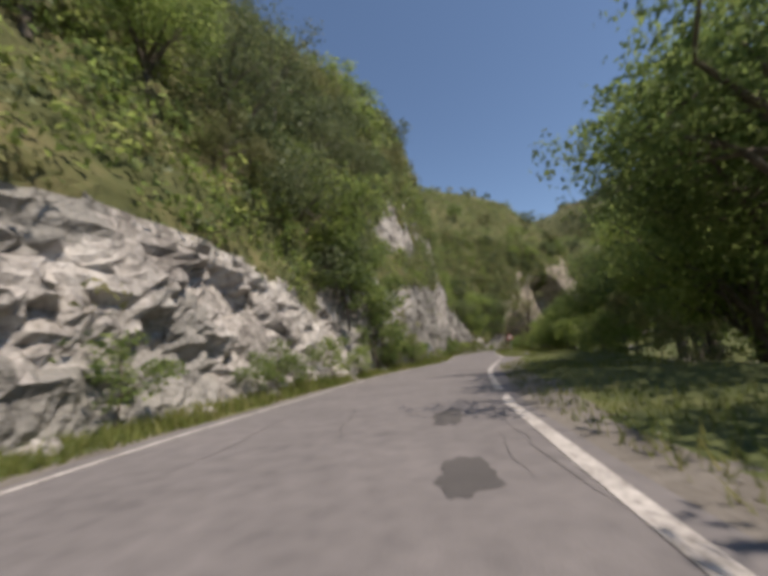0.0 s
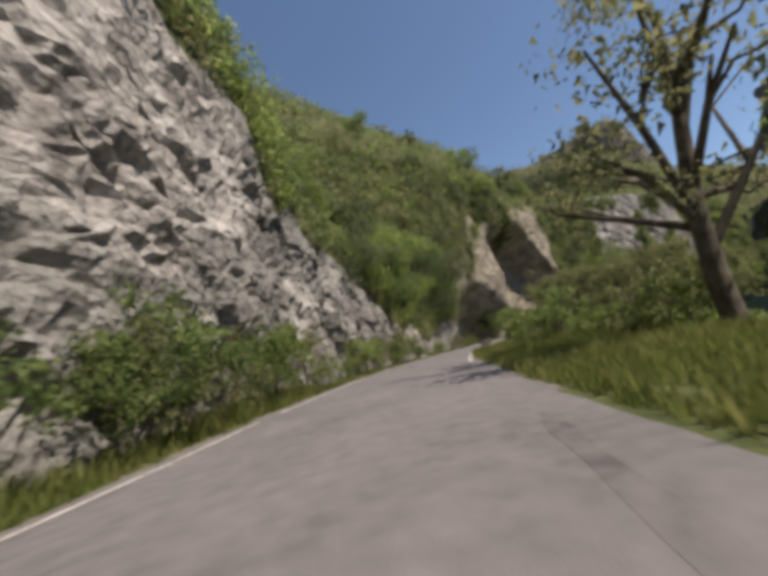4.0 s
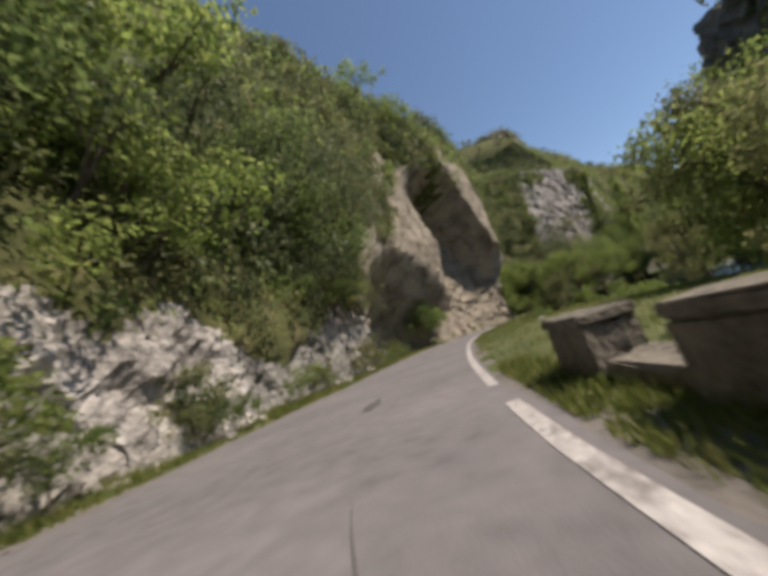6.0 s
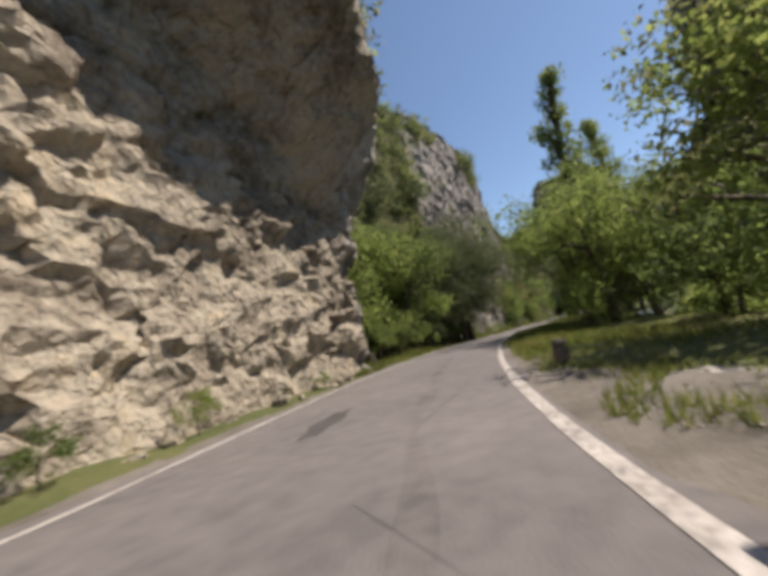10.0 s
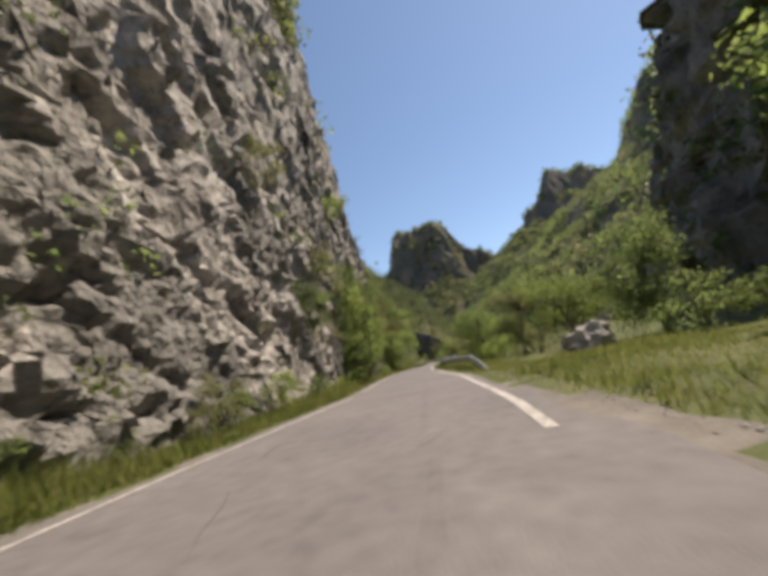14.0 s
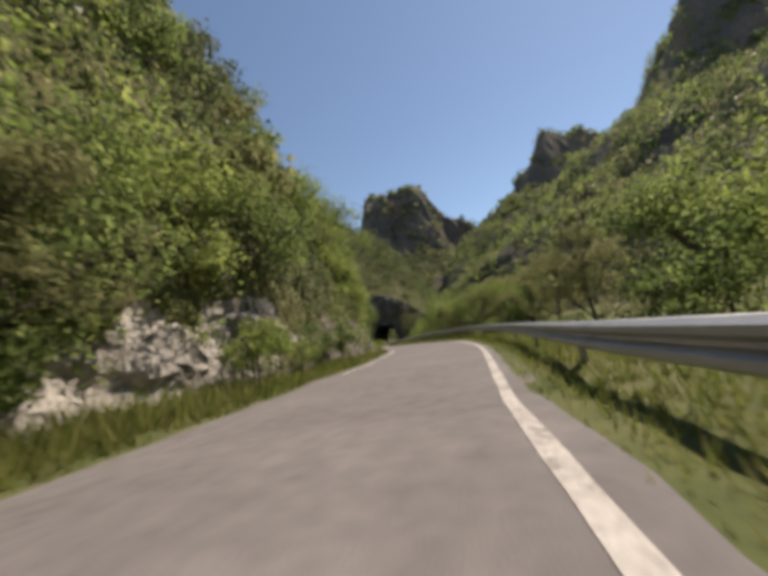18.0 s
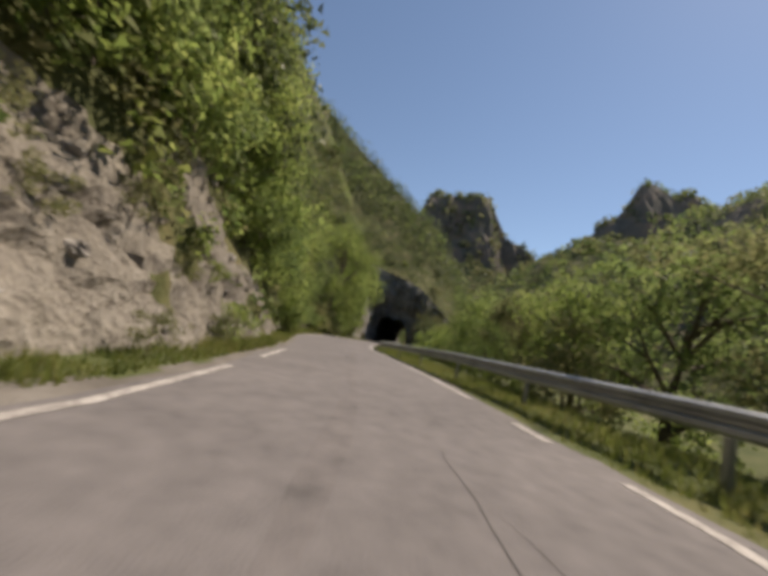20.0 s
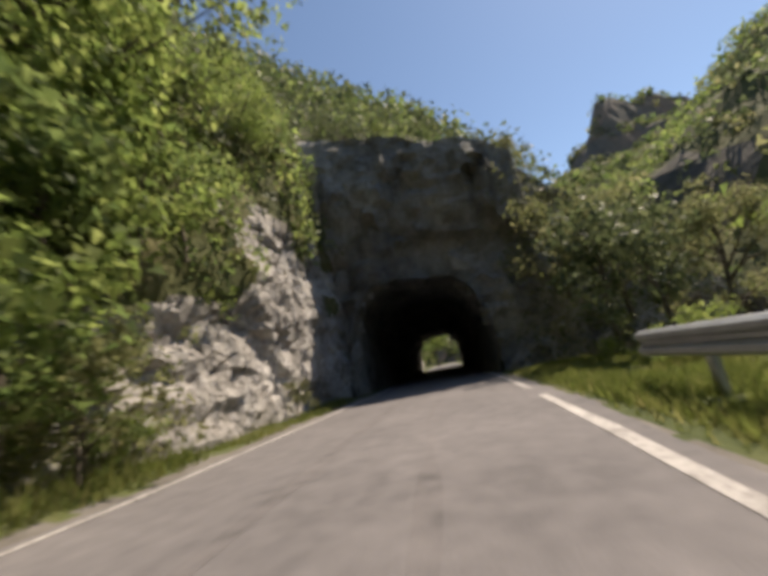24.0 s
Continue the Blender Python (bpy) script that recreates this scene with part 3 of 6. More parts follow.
def bare(s, z, p):
    """Over 0 where the rock stands bare."""
    top = np.interp(s, EXPOSED[:, 0], EXPOSED[:, 1])
    n = soft_noise(p, 3.5, 61) + 0.5 * soft_noise(p, 1.2, 62)
    band = np.where((s > 24) & (s < 48), np.exp(-(((z - 7.7 - 0.18 * (s - 30)) / 1.8) ** 2)) * 3.2, 0)
    return (top * (1 + 0.3 * n) - z) / np.maximum(2.0, 0.25 * top) - band + 0.25 * n


rz = np.r_[np.arange(-0.5, 7, 0.19), np.arange(7, 14, 0.32), np.arange(14, 30, 0.6), np.arange(30, 56, 2.0)]
ss = np.r_[np.arange(-44, -8, 0.6), np.arange(-8, 300, 0.2), np.arange(300, 346, 0.8)]
S, Z = np.meshgrid(ss, rz, indexing="ij")
Lat = rock_side(S, np.maximum(Z, 0))
P0 = at_road(S, Lat, Z).reshape(-1, 3)
sf, zf = S.ravel(), Z.ravel()
hard = np.clip(bare(sf, zf, P0) * 1.5, 0.0, 1.0)
warm_zone = np.clip(np.minimum((sf - 95) / 4, (134 - sf) / 4), 0, 1)
SPIN = np.array(Euler((0.5, 0.35, 0.8)).to_matrix())
warp = P0 + 0.7 * np.stack([soft_noise(P0, 2.2, 65 + k) for k in range(3)], -1)
turned = warp @ SPIN
scree = np.clip(np.minimum((sf - 226) / 4, (257 - sf) / 3), 0, 1)
big = blocks(turned * (1, 1, 1.5), 5.5, 140, 0.5) * 0.36 + blocks(turned * (1, 1, 1.6), 1.9, 100, 0.6) * 0.18
dip = np.interp(sf, [0, 64, 76, 96, 118, 134, 150, 190, 205], [0.3, 0.3, 0.1, 0.0, -0.25, -0.25, 0.5, 0.5, 0.2])
beds = np.c_[sf * np.cos(dip) - zf * np.sin(dip), Lat.ravel(), zf * np.cos(dip) + sf * np.sin(dip)] + 0.35 * np.stack([soft_noise(P0, 1.8, 165 + k) for k in range(3)], -1)
slab = blocks(beds, (3.4, 3.4, 1.25), 150, 1.0) * 0.26 + blocks(beds + 5.1, (1.35, 1.35, 0.55), 160, 1.1) * 0.16 + blocks(beds + 9.7, (0.55, 0.55, 0.26), 170, 0.9) * 0.06
calm = np.maximum(np.clip(np.minimum((sf - 16) / 6, (64 - sf) / 6), 0, 1), np.clip(np.minimum((sf - 72) / 4, (98 - sf) / 3), 0, 1))
calm = np.maximum(calm, 0.85 * np.clip(np.minimum((sf - 156) / 3, (190 - sf) / 4), 0, 1))
big = big * (1 - 0.75 * scree) * np.where(sf > 150, 0.7, 1.0) * (1 - 0.35 * calm)
small = blocks(turned * (1, 1, 1.5), 0.85, 200, 0.8) * 0.11 + blocks(turned * (1, 1, 1.4), 0.45, 220, 0.7) * 0.08 + soft_noise(P0, 0.7, 69) * 0.06
notch = (np.where(blocks(turned * (1, 1, 1.4), 1.9, 180, 0.3) < np.where(sf > 137, -0.78, -0.52), -0.5, 0.0) + np.where(blocks(turned * (1, 1, 1.5), 0.9, 190, 0.3) < -0.6, -0.3, 0.0)) * (1 - scree) * (1 - 0.55 * calm)
bedded = np.interp(sf, [-10, 60, 72, 96, 116, 134, 150, 300], [0.7, 0.7, 0.5, 0.2, 0.65, 0.65, 0.85, 0.6])
relief = hard * ((1 - bedded) * (big + small * (1 - 0.2 * calm) + notch) + bedded * (slab + 0.35 * big + 0.25 * small) * (1 - 0.3 * scree) * np.interp(sf, [16, 24, 74, 80], [1, 0.62, 0.62, 1])) + (1 - hard) * (0.35 * soft_noise(P0, 2.5, 70) + 0.15 * soft_noise(P0, 0.8, 71))
# the great hollow is smoother than the broken faces
hollow = np.exp(-(((sf - 105) / 7.5) ** 2) - ((zf - 3.5) / 6.5) ** 2)
hollow = np.maximum(hollow, np.clip(np.minimum((sf - 116) / 4, (136 - sf) / 2), 0, 1) * np.clip((zf - roof_low(sf)) / 1.0, 0, 1) * 0.8)
relief = relief * (1 - 0.75 * hollow) * (1 - 0.5 * np.clip(np.minimum((sf - 96) / 3, (120 - sf) / 3), 0, 1))
tun = np.clip((sf - 290) / 6, 0, 1)
relief = np.where(relief > 0, relief * (1 - 0.6 * tun), relief)
calm_foot = np.clip((zf + 0.5) / 1.5, 0.25, 1)
Lr = Lat.ravel() + relief * calm_foot
along = sf + hard * 0.18 * blocks(P0 + 31.7, 1.1, 300)
PR = at_road(along, Lr, zf + hard * 0.14 * blocks(P0 + 7.3, 0.9, 330))
rf = grid_faces(len(ss), len(rz))
fm = hard[rf].mean(1)
fw = warm_zone[rf].mean(1)
e1, e2 = PR[rf[:, 2]] - PR[rf[:, 0]], PR[rf[:, 3]] - PR[rf[:, 1]]
fn = np.cross(e1, e2)
fn /= np.linalg.norm(fn, axis=1)[:, None] + 1e-9
ledge = np.abs(fn[:, 2]) > 0.72
fp = PR[rf].mean(1)
kind_of = np.where(fm < 0.45, 3, np.where(fw + 0.25 * soft_noise(fp, 4, 75) > 0.5, 1, 0))
kind_of = np.where((kind_of < 2) & (sf[rf].mean(1) > 226) & (sf[rf].mean(1) < 257), np.where(soft_noise(fp, 0.9, 79) > 0.45, 3, np.where(soft_noise(fp, 1.5, 76) > -0.8, 4, 0)), kind_of)
# lichen patches, spread wider at stations 14 to 80 to paint in weaker light
kind_of = np.where((kind_of < 2) & (soft_noise(fp, 7, 77) + 0.4 * soft_noise(fp, 2, 78) > np.interp(sf[rf].mean(1), [14, 22, 72, 80], [0.5, -0.3, -0.3, 0.3])) & (fw < 0.5), 2, kind_of)
rock_wall = link_mesh("rock_wall", PR, rf, [ROCK_GREY, ROCK_WARM, ROCK_DARK, SOIL, SCREE], index=kind_of)
tagged(rock_wall, "broken limestone gorge side with overhangs and ledges above the road", "rock face", kind="structure")

# upper slopes behind the rim
us = np.arange(-44, 346, 4.0)
ul = np.array([-1.0, 0, 8, 20, 40, 70, 110])
US, UK = np.meshgrid(us, np.arange(len(ul)), indexing="ij")
rim = rock_side(US, 54.0)
UP = at_road(US, rim - ul[UK], 0.0)
UP[..., 2] = 53.5 + np.array([-2.0, 0, 5, 11, 17, 22, 15])[UK] + 2.5 * soft_noise(UP.reshape(-1, 3), 14, 80).reshape(US.shape)
upper = link_mesh("upper_slope", UP.reshape(-1, 3), grid_faces(len(us), len(ul)), SOIL, smooth=True)
tagged(upper, "scrubby slope above the gorge rim", "hillside", kind="structure")

# ---------------- far side of the gorge ----------------
FAR_SIDE = table("""
56 -70 28
58 10 30
64 50 48
76 80 50
88 96 37
98 104 36
125 100 38
165 95 38
195 92 38
218 88 42
250 90 38
300 92 42
360 80 48
""")
fl = smooth_line(FAR_SIDE, 24)
ft = np.gradient(fl[:, :2], axis=0)
ft /= np.linalg.norm(ft, axis=1)[:, None]
fz = np.linspace(0, 1, 60)
FI, FK = np.meshgrid(np.arange(len(fl)), np.arange(60), indexing="ij")
top_z = fl[FI, 2] * (1 + 0.0 * FK)
lean = np.interp(np.arange(len(fl)), [0, 150, 190, 215, 264], [0.35, 0.16, 0.5, 1.1, 1.2])
FZ = -3.5 + fz[FK] * (top_z + 3.5)
back = FZ * lean[FI] * np.where(fz[FK] < 0.2, 1.2, 1)
FP = np.stack([fl[FI, 0] - 0 + ft[FI, 1] * back, fl[FI, 1] - ft[FI, 0] * back, FZ], -1).reshape(-1, 3)
rel = blocks(FP * (1, 1, 0.6), 7, 400) * 2.2 + blocks(FP, 2.6, 440) * 0.8 + 3 * soft_noise(FP, 18, 81)
FP[:, 0] += (ft[FI, 1]).ravel() * rel
FP[:, 1] -= (ft[FI, 0]).ravel() * rel
ff = grid_faces(len(fl), 60)
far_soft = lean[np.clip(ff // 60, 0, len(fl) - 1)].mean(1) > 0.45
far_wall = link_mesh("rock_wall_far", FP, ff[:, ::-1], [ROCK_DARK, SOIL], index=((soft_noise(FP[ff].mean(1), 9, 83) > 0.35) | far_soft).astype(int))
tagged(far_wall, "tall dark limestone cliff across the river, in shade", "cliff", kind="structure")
# the ground behind the far rim
rimp = FP.reshape(len(fl), 60, 3)[:, -1]
nb = np.array([0.0, 10, 30, 70])
BK = np.stack([np.c_[rimp[:, 0] + ft[:, 1] * d, rimp[:, 1] - ft[:, 0] * d, rimp[:, 2] - d * 0.25 - 0.3] for d in nb], 1)
far_top = link_mesh("far_slope", BK.reshape(-1, 3), grid_faces(len(fl), 4)[:, ::-1], SOIL, smooth=True)
tagged(far_top, "scrub-covered top of the cliff across the river", "hillside", kind="structure")


def mountain(name, label, crests, lo, hi, step, slope, cliff, salt):
    """A mountain from crest lines (x, y, z to x, y, z): a bare cliff below the crest, then a wooded slope."""
    xs, ys = np.arange(lo[0], hi[0], step), np.arange(lo[1], hi[1], step)
    q = np.stack(np.meshgrid(xs, ys, indexing="ij"), -1).reshape(-1, 2)
    q3 = np.c_[q, q[:, 0] * 0]
    wob = 7 * soft_noise(q3, 26, salt) + 4 * soft_noise(q3, 9, salt + 1) + 2 * blocks(q3, 11, salt + 2)
    z = np.full(len(q), -20.0)
    for (ax, ay, az), (bx, by, bz), half in crests:
        a, d = np.array((ax, ay)), np.array((bx - ax, by - ay))
        u = np.clip(((q - a) @ d) / (d @ d), 0, 1)
        far = np.linalg.norm(q - a - u[:, None] * d, axis=1) + wob
        top = az + (bz - az) * u
        h = np.interp(far, [0, half * 0.5, half, half + 8, half + 20], [0, 0.06, 0.28, 0.7, 1.0]) * cliff * top
        z = np.maximum(z, top - h - np.maximum(far - half - 16, 0) * slope)
    z += 3 * soft_noise(q3, 12, salt + 5) + 1.5 * soft_noise(q3, 5, salt + 6)
    f = grid_faces(len(xs), len(ys))
    p = np.c_[q, z]
    n = np.cross(p[f[:, 2]] - p[f[:, 0]], p[f[:, 3]] - p[f[:, 1]])
    n /= np.linalg.norm(n, axis=1)[:, None]
    steep = (np.abs(n[:, 2]) < 0.62).astype(int)
    ob = link_mesh(name, p, f, [SOIL, ROCK_FAR], index=steep)
    return tagged(ob, label, "mountain", kind="structure"), p, f, steep


PEAKS = mountain("mountain_1", "steep wooded peak with a red rock face at the head of the valley",
    [((546, 228, 168), (553, 190, 177), 22), ((554, 176, 158), (562, 126, 116), 10), ((562, 126, 112), (562, 90, 98), 10), ((545, 250, 124), (530, 300, 112), 10)], (340, 0), (760, 440), 6.0, 0.75, 0.5, 500)
CRAG = mountain("mountain_2", "flat-topped limestone crag above a wooded slope", [((505, 46, 174), (590, -80, 166), 18), ((490, 52, 100), (430, 75, 62), 8), ((335, 2, 146), (412, 14, 122), 10), ((335, 2, 146), (330, -140, 160), 12)], (140, -260), (720, 160), 6.0, 0.72, 0.33, 520)

HILL = mountain("mountain_3", "rocky scrub-covered hill above the gorge rim", [((196, 372, 136), (236, 350, 151), 8), ((236, 350, 151), (272, 322, 165), 8), ((272, 322, 165), (288, 306, 162), 8)], (90, 230), (372, 480), 5.0, 0.8, 0.4, 540)

# ---------------- the rock tunnel ----------------
TUN_A, TUN_B, BORE_C, BORE_W, BORE_H = 300.5, 341.0, -0.9, 2.9, 4.7


def arch(k):
    """Half outline of the bore: lateral and height for k from 0 to 1."""
    a = np.pi * k
    c, s_ = np.cos(a), np.sin(a)
    return BORE_C - BORE_W * np.sign(c) * np.abs(c) ** 0.55, BORE_H * np.abs(s_) ** 0.62


tl = np.r_[np.arange(-70, -15, 3.0), np.arange(-15, 17.01, 0.4)]
front = np.interp(tl, [-70, -15, -9, -5, -3, 0, 3, 5, 8, 12, 17], [52, 18, 14.5, 12.8, 12.2, 11.5, 10.4, 9.0, 6.6, 3.3, -1])
crown_h = np.interp(tl, [-70, -36, -15, -4, 1, 4, 9, 17], [74, 60, 42, 33, 29, 25, 18, 5])
pv = np.r_[np.linspace(0, 1, 36), np.linspace(1.05, 2, 16), np.linspace(2.1, 3, 10), np.linspace(3.05, 4, 16)]
TL, TV = np.meshgrid(np.arange(len(tl)), np.arange(len(pv)), indexing="ij")
v, hf, hc = pv[TV], front[TL], crown_h[TL]
TS = np.select([v <= 1, v <= 2, v <= 3], [TUN_A + 0.4 * v + np.maximum(tl[TL] - 3, 0) * 0.25, TUN_A + 0.4 + (v - 1) * (324.5 - TUN_A) + np.maximum(tl[TL] - 3, 0) * 0.25, 324.9 + (v - 2) * 13.5], TUN_B - 2.6 + (v - 3) * 2.6)
TZ = np.select([v <= 1, v <= 2, v <= 3], [-0.6 + v * (hf + 0.6), hf + (hc - hf) * np.maximum(v - 1, 0), hc + (hc * 0.45 - hc) * (v - 2)], hc * 0.45 * (4 - v) - 0.6 * (v - 3))
TP = at_road(TS, tl[TL], TZ).reshape(-1, 3)
face = (pv[TV] <= 1.0).ravel()
tr = np.where(face, 0.45 * blocks(TP, 2.2, 600) + 0.2 * blocks(TP, 0.8, 620), 0.6 * soft_noise(TP, 4, 90))
hang = np.where(face, -1.1 * np.exp(-(((TZ.ravel() - 8.6) / 2.8) ** 2)) * (np.abs(tl[TL].ravel()) < 5), 0)
TP = at_road(TS.ravel() + tr + hang, tl[TL].ravel() + np.where(face, 0.15 * tr, 0), TZ.ravel() + np.where(face, 0, 0.5 * tr))
tf = grid_faces(len(tl), len(pv))
fl_, fz_, fv = tl[TL].ravel()[tf].mean(1), TZ.ravel()[tf].mean(1), pv[TV].ravel()[tf].mean(1)
inside = (np.abs(fl_ - BORE_C) < BORE_W * (1 - np.clip(fz_ / BORE_H, 0, 1) ** 3.2) ** 0.5 + 0.1) & (fz_ < BORE_H - 0.1) & ((fv < 1) | (fv > 3))
tk = np.where((fv < 1) | (fv > 3), 2, 3)
tk = np.where((fv < 1) & (fl_ < -4.2), 0, tk)
spur = link_mesh("tunnel_spur", TP, tf[~inside], [ROCK_GREY, ROCK_WARM, ROCK_DARK, SOIL], index=tk[~inside])
tagged(spur, "rock spur pierced by a rough-hewn road tunnel", "rock spur", kind="structure")
bk, bs = np.linspace(0, 1, 26), np.arange(TUN_A - 0.5, TUN_B + 0.9, 0.8)
BS, BK_ = np.meshgrid(bs, bk, indexing="ij")
bl, bz = arch(BK_)
BP0 = at_road(BS, bl, bz).reshape(-1, 3)
push = 0.18 * blocks(BP0, 1.3, 640)
grow = 1.02 + push / 3.4
BP = at_road(BS.ravel(), BORE_C + (bl.ravel() - BORE_C) * grow, bz.ravel() * grow - 0.15)
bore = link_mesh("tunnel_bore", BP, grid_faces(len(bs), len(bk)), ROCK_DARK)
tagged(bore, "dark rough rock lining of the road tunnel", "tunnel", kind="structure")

# ---------------- leaves, trees, bushes ----------------
def leaves(centres, size, rng, outward=None, droop=0.0):
    """Small pointed leaves, one triangle each."""
    n = len(centres)
    d = rng.normal(size=(n, 3))
    if outward is not None:
        d = d + outward * 1.1
    d[:, 2] += 0.35
    d /= np.linalg.norm(d, axis=1)[:, None] + 1e-9
    a = np.cross(d, rng.normal(size=(n, 3)))
    a /= np.linalg.norm(a, axis=1)[:, None] + 1e-9
    a[:, 2] -= droop
    b = np.cross(d, a)
    size = np.broadcast_to(size, n)[:, None] * rng.uniform(0.6, 1.3, (n, 1))
    v = np.stack([centres - a * size * 0.45 + b * size * 0.34, centres + a * size * 0.6 + d * size * 0.1, centres - a * size * 0.4 - b * size * 0.34], 1)
    return v.reshape(-1, 3), np.arange(3 * n).reshape(n, 3)


def tube(points, radii, sides=6):
    points = np.asarray(points, float)
    t = np.gradient(points, axis=0)
    t /= np.linalg.norm(t, axis=1)[:, None] + 1e-9
    ref = np.where(np.abs(t[:, :1]) < 0.8, [[1.0, 0, 0]], [[0, 1.0, 0]])
    u = np.cross(t, ref)
    u /= np.linalg.norm(u, axis=1)[:, None]
    w = np.cross(t, u)
    k = np.linspace(0, 2 * np.pi, sides, endpoint=False)
    ring = np.cos(k)[None, :, None] * u[:, None] + np.sin(k)[None, :, None] * w[:, None]
    v = (points[:, None] + ring * np.asarray(radii)[:, None, None]).reshape(-1, 3)
    f = []
    for i in range(len(points) - 1):
        for j in range(sides):
            f.append((i * sides + j, i * sides + (j + 1) % sides, (i + 1) * sides + (j + 1) % sides, (i + 1) * sides + j))
    return v, np.array(f)


def gather(parts):
    vs_, fs_, n = [], [], 0
    for v, f in parts:
        vs_.append(v)
        fs_.append(f + n)
        n += len(v)
    return np.vstack(vs_), np.vstack(fs_)


def make_tree(name, seed, h, r, low, leaf_mat, count, leaf_size, label, shape="round", wood=1.0, category="tree", small=False):
    """A tree of height h and crown radius r: tapered trunk, forked limbs, crown of many leaves."""
    g = np.random.default_rng(seed)
    base = empty(name, Matrix(), label, category)
    lean = g.normal(0, 0.05, 2)
    tz = np.linspace(0, 1, 7)
    trunk_top = h * (0.62 if shape == "round" else 0.92)
    spine_ = np.c_[lean[0] * h * tz**1.5 + 0.05 * h * np.sin(tz * 5 + g.uniform(0, 6)) * tz, lean[1] * h * tz**1.5 + 0.04 * h * np.sin(tz * 4 + g.uniform(0, 6)) * tz, trunk_top * tz]
    wood_parts = [tube(spine_, 0.024 * h * wood * (1 - 0.8 * tz) + 0.012, 7)]
    blobs = []
    n_limb = {"round": 11, "spire": 30, "spray": 12}[shape] - 2 * small
    for i in range(n_limb):
        k = g.uniform(0.22 if low < 0.3 else 0.4, 1.0) if shape != "spire" else (i + 1) / (n_limb + 1)
        p0 = np.array([np.interp(k, tz, spine_[:, c]) for c in range(3)])
        ang = i * 2.4 + g.uniform(-0.4, 0.4)
        zfrac = max(low, min(1.0, p0[2] / h + g.uniform(0.05, 0.4)))
        if shape == "spire":
            zfrac = low + (1 - low) * k
            reach = r * np.sin(np.pi * min(1, 0.12 + 0.86 * k) ** 0.8) * g.uniform(0.25, 0.7)
        else:
            reach = r * np.sqrt(max(0.1, 1 - ((zfrac - 0.58) / 0.5) ** 2)) * g.uniform(0.5, 1.0)
        p2 = np.array([p0[0] + np.cos(ang) * reach, p0[1] + np.sin(ang) * reach, h * zfrac])
        p1 = (p0 + p2) / 2 + [0, 0, 0.06 * h * g.uniform(-0.5, 1)]
        limb = [tube([p0, p1, p2], np.array([0.011, 0.008, 0.003]) * h * wood, 5)]
        br = r * {"round": 0.42, "spray": 0.3, "spire": 0.5}[shape] * g.uniform(0.75, 1.25)
        if shape == "spire":
            br *= 1.2 - 0.85 * k
        blobs.append((p2, br))
        if shape != "spire":
            for _ in range(2):
                q = p2 * 0.6 + p1 * 0.4 + g.normal(0, 0.3 * r, 3) * (1, 1, 0.7)
                blobs.append((q, br * g.uniform(0.5, 0.9)))
                if not small:
                    limb.append(tube([p1, (p1 + q) / 2 + g.normal(0, 0.03 * h, 3), q], np.array([0.006, 0.004, 0.002]) * h * wood, 4))
        if not small or i < 4:
            v, f = gather(limb)
            link_mesh("limb", v, f, BARK, parent=base, smooth=True)
    blobs.append((spine_[-1] + [0, 0, h * (0.2 if shape == "round" else 0.04)], r * (0.5 if shape == "round" else 0.3)))
    v, f = gather(wood_parts)
    link_mesh("trunk", v, f, BARK, parent=base, smooth=True)
    w = np.array([b[1] ** 2 for b in blobs])
    pick = g.choice(len(blobs), count, p=w / w.sum())
    cen, rad = np.array([b[0] for b in blobs])[pick], np.array([b[1] for b in blobs])[pick]
    d = g.normal(size=(count, 3))
    d /= np.linalg.norm(d, axis=1)[:, None]
    rr = rad * g.uniform(0.15, 1.0, count) ** 0.45 * (1 + 0.25 * np.sin(d[:, 0] * 7 + d[:, 2] * 9 + pick))
    p = cen + d * rr[:, None] * (1, 1, 0.82)
    p[:, 2] = np.maximum(p[:, 2], 0.05)
    v, f = leaves(p, leaf_size, g, d, 0.3 if shape == "spray" else 0.0)
    link_mesh("crown", v, f, leaf_mat, parent=base)
    return base


def place(ob, s, l, z, scale=1.0, turn=None, label="", squash=1.0, group=""):
    """One more of a plant, standing at a place along the road."""
    p = at_road(s, l, z)
    t = turn if turn is not None else (s * 137.5 + l * 61) % 360
    m = Matrix.LocRotScale(Vector(p), Euler((0, 0, radians(t))), Vector((scale, scale, scale * squash)))
    c = copy_thing(ob, Matrix.Translation(p))
    c.matrix_basis = m
    if label:
        c["label"] = label
    if group:
        c["group"] = group
    return c


def drop_kind(obs):
    """Take the patterns away once their copies stand."""
    for o in obs:
        for c in list(o.children):
            bpy.data.objects.remove(c)
        bpy.data.objects.remove(o)


BROAD = [make_tree("broadleaf_tree", 11 + k, 8, 2.9, 0.16, LEAF_MID, 8600, 0.16, "leafy broadleaf tree beside the road") for k in range(3)]
FRESH = [make_tree("broadleaf_tree", 21 + k, 8, 2.8, 0.14, LEAF_BRIGHT, 7800, 0.165, "fresh green broadleaf tree in full spring leaf") for k in range(3)]
OAK = [make_tree("evergreen_oak", 31 + k, 7, 2.9, 0.12, LEAF_DARK, 7800, 0.135, "dark evergreen oak rooted in the rocky slope") for k in range(3)]
GREAT = [make_tree("evergreen_oak", 36 + k, 12, 4.9, 0.1, LEAF_DARK, 34000, 0.135, "great dark evergreen oak hanging over the road") for k in range(2)]
